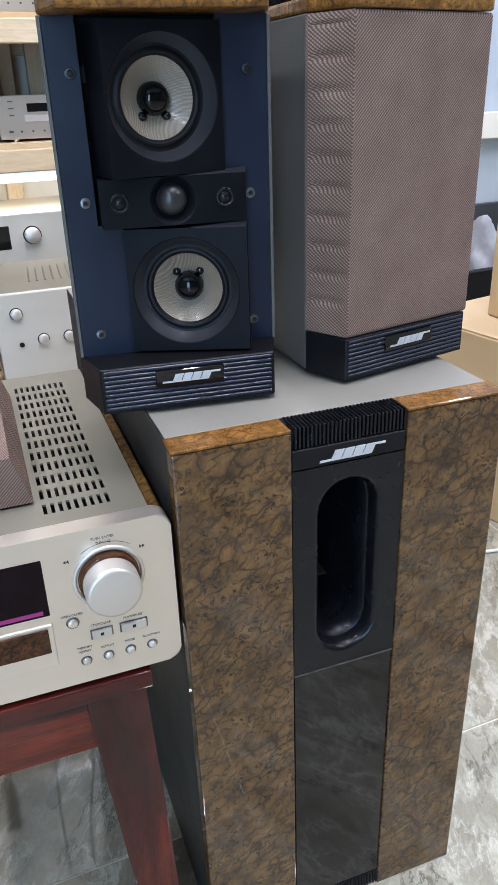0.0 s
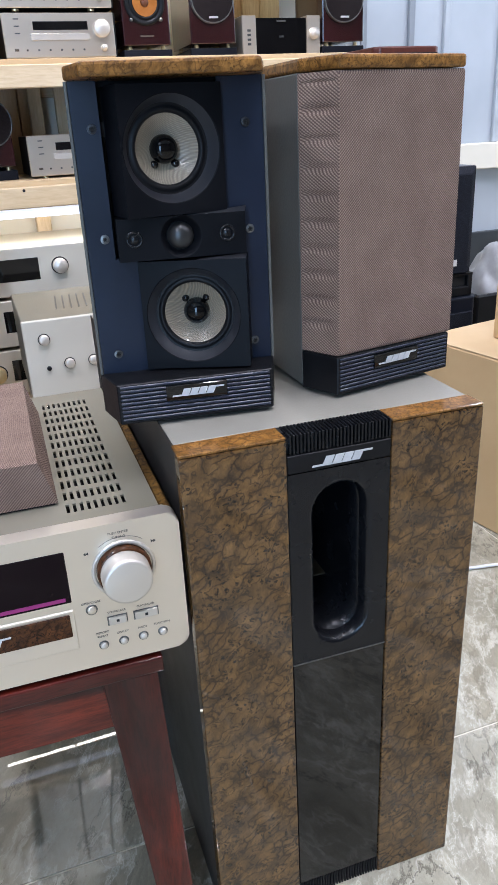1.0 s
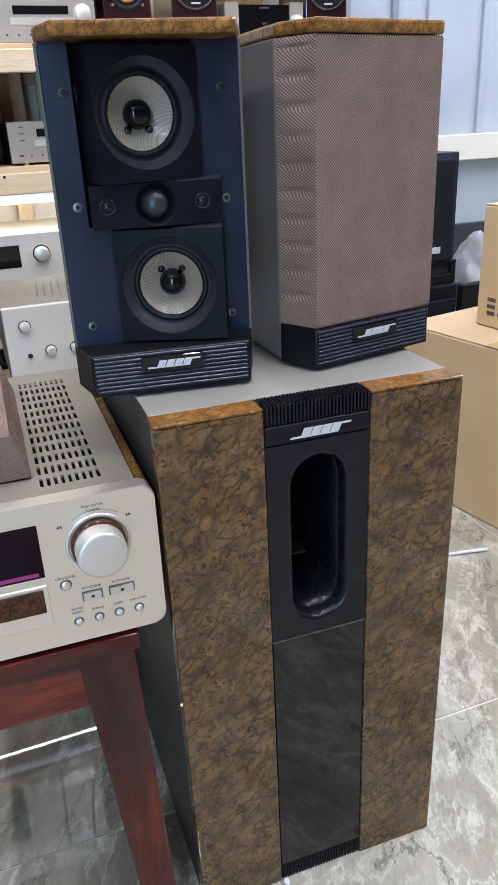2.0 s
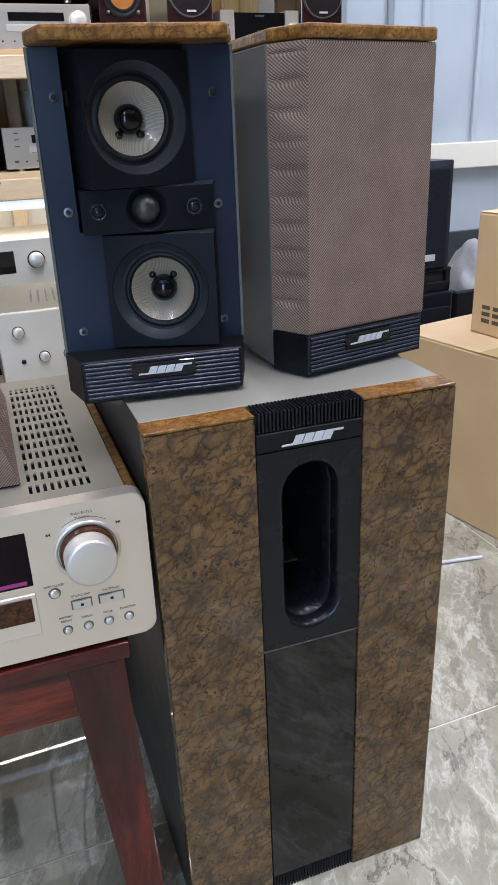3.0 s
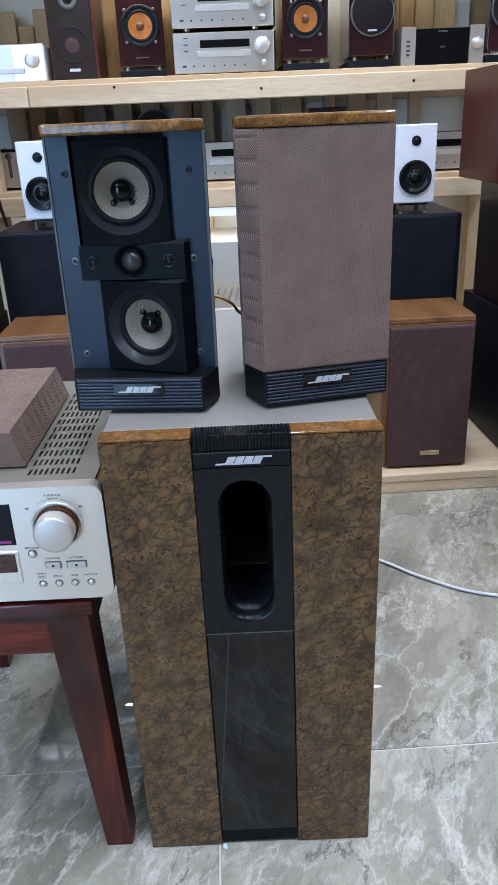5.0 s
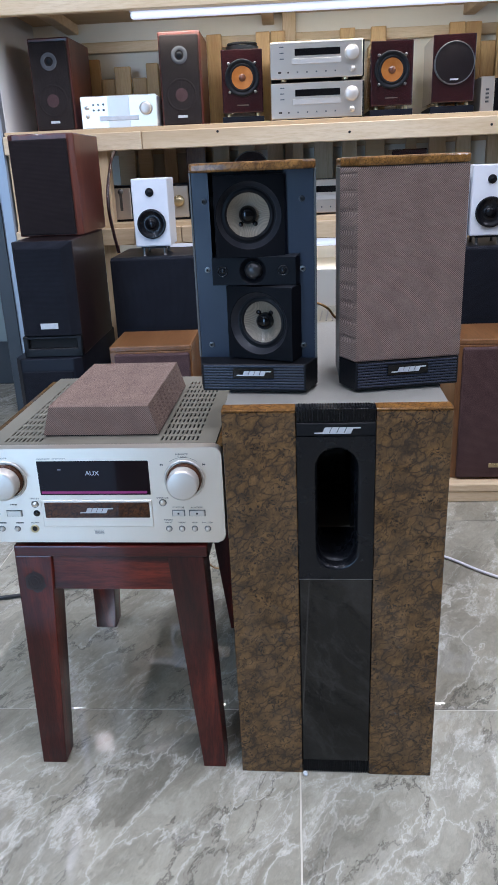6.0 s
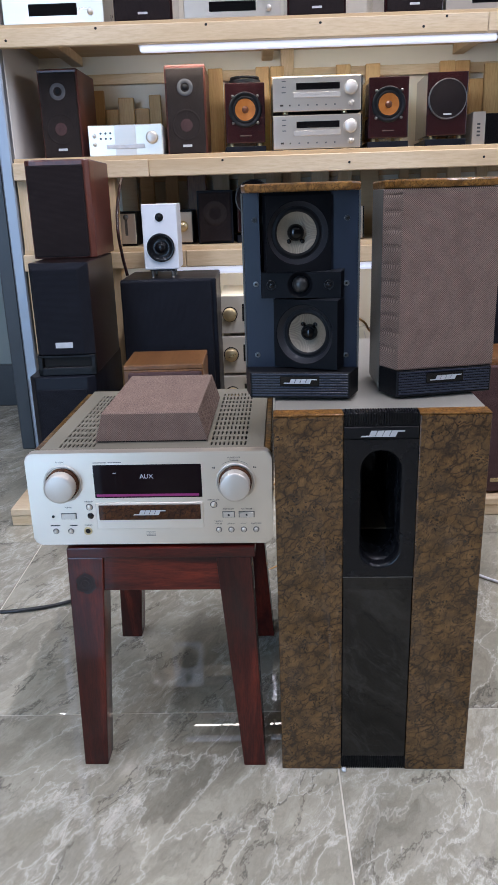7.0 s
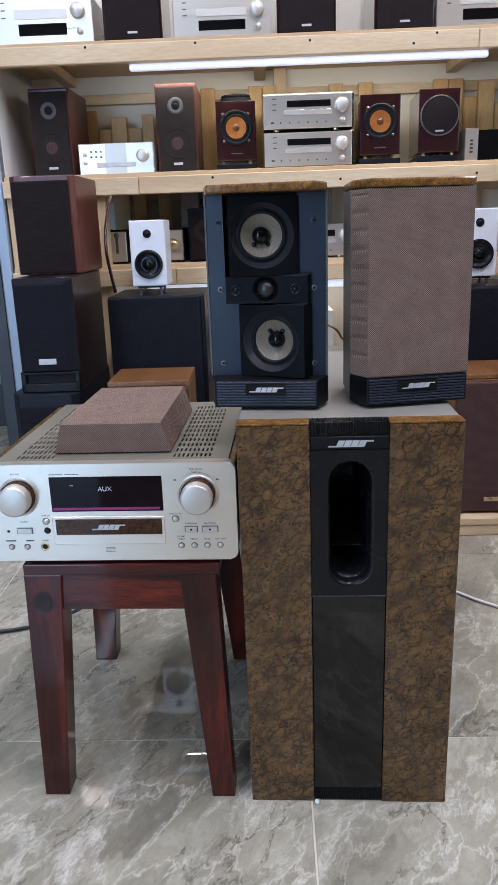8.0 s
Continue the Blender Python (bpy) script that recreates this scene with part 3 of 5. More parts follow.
# the door on the left
structure("wall_by_door", join(box(X0, -1.75, 1.95, 2.1, -0.1, CEIL), box(-1.75, -0.79, 1.95, 2.1, 2.2, CEIL)), WHITE_WALL, "white wall round the glazed door", ROOM)
door = tagged(new("door_1"), "closed glazed door in a dark grey frame", "door", "", "structure")
door.matrix_basis = ROOM
part("door_frame", join(box(-1.75, -1.66, 1.93, 1.99, 0, 2.2, 0.003), box(-0.95, -0.79, 1.93, 1.99, 0, 2.2, 0.003), box(-1.66, -0.95, 1.93, 1.99, 0, 0.16, 0.003), box(-1.66, -0.95, 1.93, 1.99, 2.1, 2.2, 0.003)), DOOR_GREY, door)
part("pane", box(-1.66, -0.95, 1.95, 1.965, 0.16, 2.1), DOOR_GLASS, door, "grey-green glass pane")
structure("trim_post", box(-0.722, -0.6875, 1.395, 1.43, 0, CEIL, 0.004), ALU, "upright aluminium post beside the shelves", SHELF)
structure("trim_end_panel", box(-0.705, -0.6865, 1.4305, 1.795, 0.0, 2.0, 0.002), WHITE_WALL, "white end panel of the shelf bay", SHELF)
structure("trim_door_jamb", box(-0.765, -0.7225, 1.4, 1.44, 0, CEIL, 0.003), DOOR_GREY, "dark grey jamb beside the post", SHELF)

# ---- pine shelving ----
SZ = (0.095, 0.605, 0.853, 1.185)   # tops of the boards
rack = thing("shelving", SHELF, "pale pine shelving with four boards along the cream wall", "shelving")
for i, z in enumerate(SZ):
    part("shelf_board", box(-0.684, 0.98, 1.40 if i else 1.38, 1.795, z - 0.016, z, 0.001), PLY, rack, "plywood board" if i == 3 else "")
def fascia(x0, x1, z, m=PINE, h=0.042, y=1.40):
    o = part("fascia", box(x0, x1, y - 0.022, y, z - 0.016 - h, z - 0.012, 0.002), m, rack)
    return o
for z, cuts in ((SZ[0], (-0.684, 0.05, 0.98)), (SZ[1], (-0.684, -0.215, 0.42, 0.98)), (SZ[2], (-0.684, -0.305, 0.785)), (SZ[3], (-0.684, 0.61, 0.98))):
    for a, c in zip(cuts, cuts[1:]):
        fascia(a + 0.0008, c - 0.0008, z)
for x in (-0.665, -0.425, 0.93):
    part("upright", box(x - 0.018, x + 0.018, 1.402, 1.45, 0.3 if x < -0.6 else 0.0, SZ[2] - 0.017, 0.002), PINE_Z, rack)
for x in (0.1, 0.93):
    part("upright", box(x - 0.02, x + 0.02, 1.76, 1.794, SZ[0], SZ[3] - 0.017, 0.002), PINE_Z, rack)
for z in (1.085, 0.79):
    part("rail", box(-0.68, 0.97, 1.774, 1.794, z, z + 0.03, 0.002), PINE, rack)
for x in (-0.58, 0.02, 0.62):
    part("cross_rail", box(x, x + 0.035, 1.42, 1.79, SZ[3] - 0.045, SZ[3] - 0.0165, 0.002), PINE, rack)
for x, zz in ((-0.66, 3), (-0.42, 3), (-0.13, 3), (0.17, 3), (0.44, 3), (0.5, 3), (0.62, 2), (0.25, 2), (-0.1, 2), (-0.56, 2), (0.03, 1)):
    part("nail", lathe([(0, 1.376), (0.0032, 1.3765), (0.0034, 1.378)], 10, (x, 0, SZ[zz] - 0.03 + 0.012 * math.sin(40 * x))), SHADE_AND_BLACK, rack)
# off-cut boards standing against the wall
rng = random.Random(4)
tones = [PINE_Z, PINE_Z, PLY, WALNUT_Z]
def offcut(x, w, h, z, material):
    o = thing("board_offcut", SHELF @ pose(x, 1.748 + rng.uniform(-0.012, 0.002), z, 0, 0, rng.uniform(-1, 1)), "short pine board standing against the wall", "board", "boards behind the shelves")
    part("board", box(-w / 2, w / 2, -0.009, 0.009, 0.0005, h, 0.002), material, o)


for x0, x1, h in ((-0.531, -0.477, 0.21), (-0.475, -0.435, 0.155), (-0.433, -0.384, 0.187), (-0.382, -0.339, 0.156), (-0.337, -0.3, 0.194), (-0.148, -0.103, 0.262), (0.0, 0.042, 0.262), (0.044, 0.088, 0.262), (0.25, 0.295, 0.262), (0.342, 0.387, 0.262), (0.571, 0.617, 0.262), (0.619, 0.665, 0.262), (0.667, 0.709, 0.21), (0.711, 0.762, 0.252), (0.764, 0.82, 0.19)):
    offcut((x0 + x1) / 2, x1 - x0, h, SZ[2], OFFCUT)
for x in (-0.62, -0.55, -0.42, -0.36, -0.28, -0.2, -0.12, -0.04, 0.05, 0.12, 0.2, 0.28, 0.36, 0.47, 0.55, 0.63, 0.72):
    offcut(x, rng.uniform(0.032, 0.062), 0.225, SZ[1], rng.choice(tones))

tl = thing("shelf_lamp", SHELF @ pose(0, 0, 0), "long lit white tube under the upper shelf", "lamp", "shelf tubes")
part("housing", box(-0.315, 0.645, 1.408, 1.428, SZ[3] - 0.062, SZ[3] - 0.0165, 0.003), WHITE_PLASTIC, tl)
part("tube", box(-0.31, 0.64, 1.388, 1.4075, SZ[3] - 0.078, SZ[3] - 0.0605, 0.006, 2), TUBE, tl)
tl = thing("shelf_lamp", SHELF @ pose(0, 0, 0), "lit white tube under the lower shelf", "lamp", "shelf tubes")
part("housing", box(-0.30, 0.42, 1.408, 1.43, SZ[1] - 0.062, SZ[1] - 0.0165, 0.003), WHITE_PLASTIC, tl)
part("tube", box(-0.295, 0.415, 1.388, 1.4075, SZ[1] - 0.08, SZ[1] - 0.0605, 0.006, 2), TUBE, tl)

# low plinth of pine planks that carries the floor speakers
PLZ = 0.044
plinth = thing("plinth", pose(0, 0, 0, 0, 0, 1.7), "low plinth of pale pine planks on the floor", "plinth")
for x0, x1 in ((-0.62, -0.13), (0.425, 0.98)):
    part("front_board", box(x0, x1, 0.812, 0.832, 0.0, PLZ - 0.0185, 0.002), PINE, plinth)
    part("top_board", box(x0, x1, 0.81, 0.92, PLZ - 0.018, PLZ, 0.002), PINE, plinth)
    part("top_board", box(x0, x1, 0.922, 1.14, PLZ - 0.018, PLZ, 0.002), PINE, plinth)
    part("top_board", box(x0, x1, 1.142, 1.36, PLZ - 0.018, PLZ, 0.002), PINE, plinth)
    part("support", box(x0 + 0.01, x1 - 0.01, 1.3, 1.33, 0.0, PLZ - 0.0185), PINE, plinth)
part("top_board", box(-0.13, 0.425, 0.95, 1.36, PLZ - 0.018, PLZ, 0.002), PINE, plinth)
part("support", box(-0.12, 0.415, 0.96, 0.98, 0.0, PLZ - 0.0185), PINE, plinth)


# ---- the bass tower ----
TW, TD, TH = 0.243, 0.47, 0.4935
tower = thing("bass_tower", pose(0, 0, 0), "tall bass speaker cabinet with lacquered burl front panels", "speaker")
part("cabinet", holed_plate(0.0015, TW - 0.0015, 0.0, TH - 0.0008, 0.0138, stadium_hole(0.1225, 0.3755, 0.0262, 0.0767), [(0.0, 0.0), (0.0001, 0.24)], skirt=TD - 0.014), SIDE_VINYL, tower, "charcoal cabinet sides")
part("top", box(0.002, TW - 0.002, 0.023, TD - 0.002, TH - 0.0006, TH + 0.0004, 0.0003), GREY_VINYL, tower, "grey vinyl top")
PX0, PX1 = 0.0795, 0.1635
for x0, x1 in ((0.0, PX0 - 0.0006), (PX1 + 0.0006, TW)):
    pn = part("front_panel", box(x0, x1, 0.0, 0.0135, 0.0, TH - 0.0022, 0.0012, 2), BURL, tower, "glossy burl panel")
    part("edge_strip", box(x0, x1, 0.0006, 0.0225, TH - 0.002, TH + 0.0006, 0.0007), BURL_TOP_LIT, pn, "burl edge strip, golden from top light in its colour")
mid = part("port_panel", holed_plate(PX0, PX1, 0.2875, 0.4628, 0.001, stadium_hole(0.1225, 0.3755, 0.0265, 0.077),
           [(0.0, 0.0), (0.0012, 0.0003), (0.0034, 0.0022), (0.0048, 0.006), (0.0055, 0.012)], back=False), BLACK_SATIN, tower, "black panel with a tall port", smooth=False)
part("port_throat", holed_plate(0.085, 0.159, 0.29, 0.458, 0.0125, stadium_hole(0.1225, 0.3755, 0.0265, 0.077), [(0.0054, 0.0), (0.0058, 0.02), (0.006, 0.06), (0.0065, 0.2)]), BLACK_SATIN, mid, "glossy black throat of the port")
part("port_floor", box(0.1025, 0.1415, 0.075, 0.2, 0.3165, 0.3185, 0.0005), PORT_BROWN, mid, "brown board inside the port")
bp = part("badge_panel", box(PX0, PX1, 0.0006, 0.013, 0.4635, 0.4783, 0.0006), BLACK, tower)
part("emblem", moved(emblem(0.045, 0.0074), pose(0.122, 0.0004, 0.4701)), LOGO, bp, "silver maker's mark")
cap = part("ribbed_cap", box(PX0, PX1, 0.0045, 0.02, 0.479, TH - 0.001), BLACK_SATIN, tower, "black vertically ribbed cap")
rib0 = part("rib", box(-0.0008, 0.0008, 0.0012, 0.0225, 0.4792, TH + 0.0008, 0.0003), BLACK_SATIN, cap, m=pose(PX0 + 0.0012, 0, 0))
for i in range(1, 29):
    piece(rib0, "rib", pose(PX0 + 0.0012 + i * (PX1 - PX0 - 0.0024) / 28, 0, 0), cap)
part("lower_panel", box(PX0, PX1, 0.0012, 0.013, 0.0205, 0.2863, 0.0006), BLACK_GLOSS, tower, "glossy black lower panel")
part("seam", box(PX0, PX1, 0.0004, 0.012, 0.2864, 0.2873), STEEL, tower, "thin grey seam")
ft = part("ribbed_foot", box(PX0, PX1, 0.0045, 0.013, 0.0, 0.02), BLACK, tower, "black ribbed foot")
rib0 = part("rib", box(-0.0008, 0.0008, 0.0014, 0.006, 0.0005, 0.0197, 0.0003), BLACK, ft, m=pose(PX0 + 0.0012, 0, 0))
for i in range(1, 29):
    piece(rib0, "rib", pose(PX0 + 0.0012 + i * (PX1 - PX0 - 0.0024) / 28, 0, 0), ft)


# the cabinet widens a little towards its top
for o in tower.children_recursive:
    if o.name.split(".")[0] != "rib":
        for v in o.data.vertices:
            v.co.x = v.co.x * 0.992 + v.co.z / TH * (-0.003 + v.co.x * 0.0226)


# ---- the two satellites ----
SW, SF, SC, SDEP = 0.0698, 0.0597, 0.036, 0.125


def side_x(y):
    """Half the width of the cabinet, which narrows towards its back."""
    return SW - max(0.0, y - SC) * 0.2


OUT = [(-SF, 0), (SF, 0), (SW, SC), (side_x(SDEP), SDEP), (-side_x(SDEP), SDEP), (-SW, SC)]


def satellite_shell(m, label, grilled):
    sat = thing("satellite_speaker", m, label, "speaker", "satellite speakers")
    y0 = SC + 0.0008 if grilled else 0.067
    part("cabinet", prism([(-side_x(y0), y0), (side_x(y0), y0), (side_x(SDEP), SDEP), (-side_x(SDEP), SDEP)], 0.005, 0.2414, 0.001), CAB_GREY, sat, "dark grey cabinet")
    o = [(-SF, 0.001), (SF, 0.001), (SW, SC), (SW - 0.0005, SC + 0.0006), (-SW + 0.0005, SC + 0.0006), (-SW, SC)]
    base = part("base", prism(o, 0.004, 0.0355, 0.0008), BLACK, sat, "black plastic base")
    part("plinth", box(-0.048, 0.048, 0.02, 0.112, 0.0, 0.0048), BLACK, sat)
    rd = part("ridge", box(-SF * 0.965, SF * 0.965, 0.0002, 0.003, 0, 0.002, 0.0005), RIDGE, base, "blue-black horizontal ridge", pose(0, 0, 0.0065))
    for i in range(1, 9):
        piece(rd, "ridge", pose(0, 0, 0.0065 + i * 0.0032), base)
    bd = part("badge", box(-0.0235, 0.0235, -0.0008, 0.002, 0.0195, 0.031, 0.0004), BLACK_GLOSS, base)
    part("emblem", moved(emblem(0.037, 0.0056), pose(0, -0.0009, 0.0252)), LOGO, bd, "silver maker's mark")
    c = [(x * 0.998, y - 0.0015 if y < 0.09 else y + 0.001) for x, y in OUT]
    part("cap", prism(c, 0.2415, 0.2508, 0.0022, 2), BURL_TOP_LIT, sat, "lacquered burl top cap, golden from light in its colour")
    return sat


def driver_parts(parent, m):
    """A small woven-cone driver that faces -y at the pose m."""
    ring = part("surround", lathe([(0.0335, 0.0012), (0.0312, 0.0006), (0.0302, 0.0014), (0.0292, 0.0004), (0.0274, -0.0008), (0.0258, 0.0004), (0.0248, 0.0022)], 56), RUBBER, parent, m=m, smooth=True, label="black rubber surround")
    part("cone", lathe([(0.0251, 0.0019), (0.02, 0.0065), (0.014, 0.0105), (0.0088, 0.0135), (0, 0.0145)], 56), CONE, ring, "beige woven cone", smooth=True)
    part("dust_cap", lathe([(0.0104, 0.0132), (0.0104, 0.0075), (0.009, 0.0038), (0.0056, 0.0013), (0, 0.0004)], 32), CAP_GLOSS, ring, "glossy black dust cap", smooth=True)
    for s in (-1, 1):
        part("tab", moved(lathe([(0, 0.008), (0.0026, 0.0082), (0.003, 0.012)], 16), pose(s * 0.0085, 0, -0.0105)), BLACK_GLOSS, ring, smooth=True)
    return ring


def wedge_module(sat, x0, x1, z0, z1, cx, cz, yaw, front, flip):
    """A housing turned to one side, sunk into the baffle, with a driver in a flared round hole."""
    h = part("driver_housing", bmesh.new(), HOUSING, sat, "black plastic driver housing")
    mx = (x0 + x1) / 2
    bm = holed_plate(x0 - mx, x1 - mx, z0, z1, 0.0, circle_hole(cx - mx, cz, 0.036), [(0.0, 0.0), (0.0006, 0.0007)], back=False, skirt=0.034)
    bm.to_mesh(h.data)
    bm.free()
    h.matrix_basis = pose(mx, front, 0, 0, 0, yaw)
    part("flare", lathe([(0.0355, 0.0006), (0.0345, 0.003), (0.0325, 0.0062), (0.0305, 0.0092), (0.03, 0.0098)], 64, (cx - mx, 0, cz)), LIT_PLASTIC, h, "satin flare round the driver, ceiling light in its colour", smooth=True)
    if flip:
        # thin ledge added in the lighter plastic to show light on the top
        part("ledge", hull([(0.004, 0.0005, z1 - 0.0004), (x1 - mx, 0.0005, z1 - 0.0004), (x1 - mx, 0.014, z1 - 0.0004), (0.004, 0.003, z1 - 0.0004)], [(0.004, 0.0012, z1 + 0.0002), (x1 - mx - 0.0005, 0.0012, z1 + 0.0002), (x1 - mx - 0.0005, 0.014, z1 + 0.0018), (0.004, 0.003, z1 + 0.0004)]), LIT_PLASTIC, h, "added top ledge, caught light put into its colour")
    driver_parts(h, pose(cx - mx, 0.0088, cz, 0, 180 if flip else 0, 0) @ Matrix.Diagonal((0.95, 0.95, 0.95, 1)))


sat = satellite_shell(pose(0.0289, 0.0611, TH, 0, 0, -5.8), "small speaker with its grille taken off, drivers bare, on the tower", False)
BY = 0.0335
L2 = SW - 0.0025
U = [(-L2, 0.0355), (L2, 0.0355), (L2, 0.2413), (0.0352, 0.2413), (0.0352, 0.1365), (0.0448, 0.1365), (0.0448, 0.0372), (-0.0318, 0.0372), (-0.0318, 0.1222), (-0.048, 0.1222), (-0.0485, 0.2413), (-L2, 0.2413)]
part("baffle", moved(prism(U, BY, BY + 0.006), Matrix(((1, 0, 0, 0), (0, 0, 1, 0), (0, 1, 0, 0), (0, 0, 0, 1)))), BAFFLE, sat, "blue-black baffle")
part("back_plate", box(-SW + 0.0065, SW - 0.0065, BY + 0.011, BY + 0.014, 0.0355, 0.2413), HOUSING, sat)
# solid dark patch drawn for the shade in a slot
part("slot", box(-0.0528, -0.0375, BY + 0.0072, BY + 0.0112, 0.206, 0.2155), SHADE_AND_BLACK, sat, "dark patch for a shaded slot beside the upper housing")
for s in (-1, 1):
    part("side_edge", box(s * (SW - 0.0011) - 0.0011, s * (SW - 0.0011) + 0.0011, BY - 0.001, SC + 0.0004, 0.0355, 0.2413, 0.0003), CAB_GREY, sat, "grey cabinet edge")
    part("side_panel", prism([(s * (side_x(SC) - 0.0022 * (s == 1)), SC + 0.0008), (s * (side_x(SC) - 0.0022 * (s == -1)), SC + 0.0008), (s * (side_x(0.0665) - 0.0022 * (s == -1)), 0.0665), (s * (side_x(0.0665) - 0.0022 * (s == 1)), 0.0665)], 0.0055, 0.2413), CAB_GREY, sat, "grey cabinet side")
wedge_module(sat, -0.0385, 0.0372, 0.1525, 0.2375, -0.0015, 0.196, 13.4, 0.0172, False)
wedge_module(sat, -0.0345, 0.046, 0.0372, 0.1195, 0.0045, 0.078, -16.0, 0.0185, True)
BAR = 0.0195
bar = part("tweeter_bar", holed_plate(-0.0458, 0.048, 0.1216, 0.1515, BAR, circle_hole(0.0, 0.137, 0.0152), [(0, 0), (0.0012, 0.0012), (0.004, 0.0042), (0.0048, 0.0065)], skirt=0.024), HOUSING, sat, "black tweeter bar")
for v in bar.data.vertices:
    if v.co.y > BAR + 0.02 and v.co.x > 0.04:
        v.co.x += 0.005
# lit top of the bar, its brightness painted by the lighter plastic
part("bevel", hull([(0.004, BAR + 0.0003, 0.1513), (0.0478, BAR + 0.0003, 0.1513), (0.0525, BAR + 0.02, 0.1513), (0.004, BAR + 0.02, 0.1513)], [(0.004, BAR + 0.0006, 0.1516), (0.0476, BAR + 0.0006, 0.1516), (0.0515, BAR + 0.012, 0.1542), (0.0045, BAR + 0.0012, 0.1518)]), LIT_PLASTIC, bar, "bevel with caught light put into its colour")
part("dome", lathe([(0.0098, 0.0065), (0.0094, 0.003), (0.0072, -0.0002), (0.004, -0.0018), (0, -0.0023)], 32, (0.0, BAR, 0.137)), DOME, bar, "grey dome tweeter", smooth=True)
for x in (-0.034, 0.034):
    part("rim", lathe([(0.0062, 0), (0.0058, -0.0009), (0.0046, -0.0009), (0.004, 0.0012), (0.0032, -0.0002), (0, -0.0003)], 24, (x, BAR - 0.0001, 0.137)), BLACK_SATIN, bar, "black ringed plug", smooth=True)
for x in (-0.0543, 0.0543):
    for z in (0.0505, 0.137, 0.2112):
        sc = part("screw", lathe([(0.0034, 0), (0.0032, -0.0011), (0.0018, -0.0013), (0.0014, -0.0003), (0, -0.0003)], 16, (x, BY, z)), STEEL if z < 0.2 else SCREW_DARK, sat, "torx screw" if z < 0.2 else "blackened torx screw")
        part("recess", join(*[moved(box(-0.0015, 0.0015, -0.0014, -0.00125, -0.00035, 0.00035), pose(x, BY, z, 0, a, 0)) for a in (0, 60, 120)]), SHADE_AND_BLACK, sc)
part("clip", hull([(0.0455, BY - 0.004, 0.043), (0.0475, BY - 0.004, 0.043), (0.0475, BY, 0.043), (0.0455, BY, 0.043)], [(0.0495, BY - 0.004, 0.0505), (0.0515, BY - 0.004, 0.0505), (0.0515, BY, 0.0505), (0.0495, BY, 0.0505)], 0.0004), STEEL, sat, "small bent metal clip")


def grille(parent, m=None, dents=True):
    """A cloth-covered frame with slanted sides; the cloth sags between the ribs of its slanted sides."""
    bm = bmesh.new()
    Z0, Z1, n = 0.0368, 0.2408, 96
    prof = [(-SW, SC + 0.0), (-SW, SC - 0.002)] + [(-SW + (SW - SF) * k / 6, (SC - 0.002) * (1 - k / 6)) for k in range(1, 7)]
    prof = prof + [(-SF * (1 - k / 12), 0.0) for k in range(1, 12)] + [(0.0, 0.0)]
    prof = prof + [(-x, y) for x, y in prof[-2::-1]]
    rows = []
    for i in range(n + 1):
        z = Z0 + (Z1 - Z0) * i / n
        row = []
        for j, (x, y) in enumerate(prof):
            if dents and SF < abs(x) and 0.001 < y < SC - 0.003:
                k = (y / SC) * (1 - y / SC) * 4
                ph = (z - Z0) / (Z1 - Z0) * 10.5
                d = 0.0018 * k * max(0.0, math.sin(2 * math.pi * ph)) ** 2 * (1 if 0.6 < ph < 10.2 else 0)
                x -= math.copysign(d, x)
                y += d * 0.5
            if i in (0, n):
                y = min(SC, y + 0.0012)
            row.append(bm.verts.new((x, y, z)))
        rows.append(row)
    for p, q in zip(rows, rows[1:]):
        for a, b2, c, d in zip(p, p[1:], q[1:], q):
            f = bm.faces.new((a, b2, c, d))
    for row in (rows[0][::-1], rows[-1]):
        bm.faces.new(row)
    return part("cloth", bm, CLOTH, parent, "brown woven speaker cloth", m)


sat = satellite_shell(pose(0.203, 0.0685, TH, 0, 0, 12.2), "small speaker with brown cloth grille on the tower", True)
grille(sat)

# ---- the receiver on the stool ----
RX0, RX1, RZ0, RZ1 = -0.2965, -0.0032, 0.3355, 0.4535
rec = thing("receiver", pose(-0.0025, 0.012, -0.0035), "champagne-silver compact receiver with two large knobs on the stool", "receiver")
RF = -0.006


def round_plate(x0, x1, z0, z1, y0, y1, r, b=0.001):
    pts = []
    for cx, cz, a0 in ((x1 - r, z1 - r, 0), (x0 + r, z1 - r, 90), (x0 + r, z0 + r, 180), (x1 - r, z0 + r, 270)):
        for k in range(6):
            a = radians(a0 + k * 18)
            pts.append((cx + r * math.cos(a), cz + r * math.sin(a)))
    bm = prism(pts, y0, y1, b, 2)
    return moved(bm, Matrix(((1, 0, 0, 0), (0, 0, 1, 0), (0, 1, 0, 0), (0, 0, 0, 1))))


front = part("front_panel", round_plate(RX0, RX1, RZ0, RZ1, RF, 0.008, 0.009, 0.0014), SILVER, rec, "champagne-silver brushed front panel")
part("body", box(RX0 + 0.009, RX1 - 0.009, 0.0075, 0.312, RZ0 + 0.003, 0.4365, 0.002), COVER, rec)
for x0, x1 in ((RX0 + 0.001, RX0 + 0.0088), (RX1 - 0.0088, RX1 - 0.001)):
    part("side_panel", box(x0, x1, 0.0085, 0.3, RZ0 + 0.006, 0.4475, 0.001), BURL_SIDE, rec, "burl side panel")
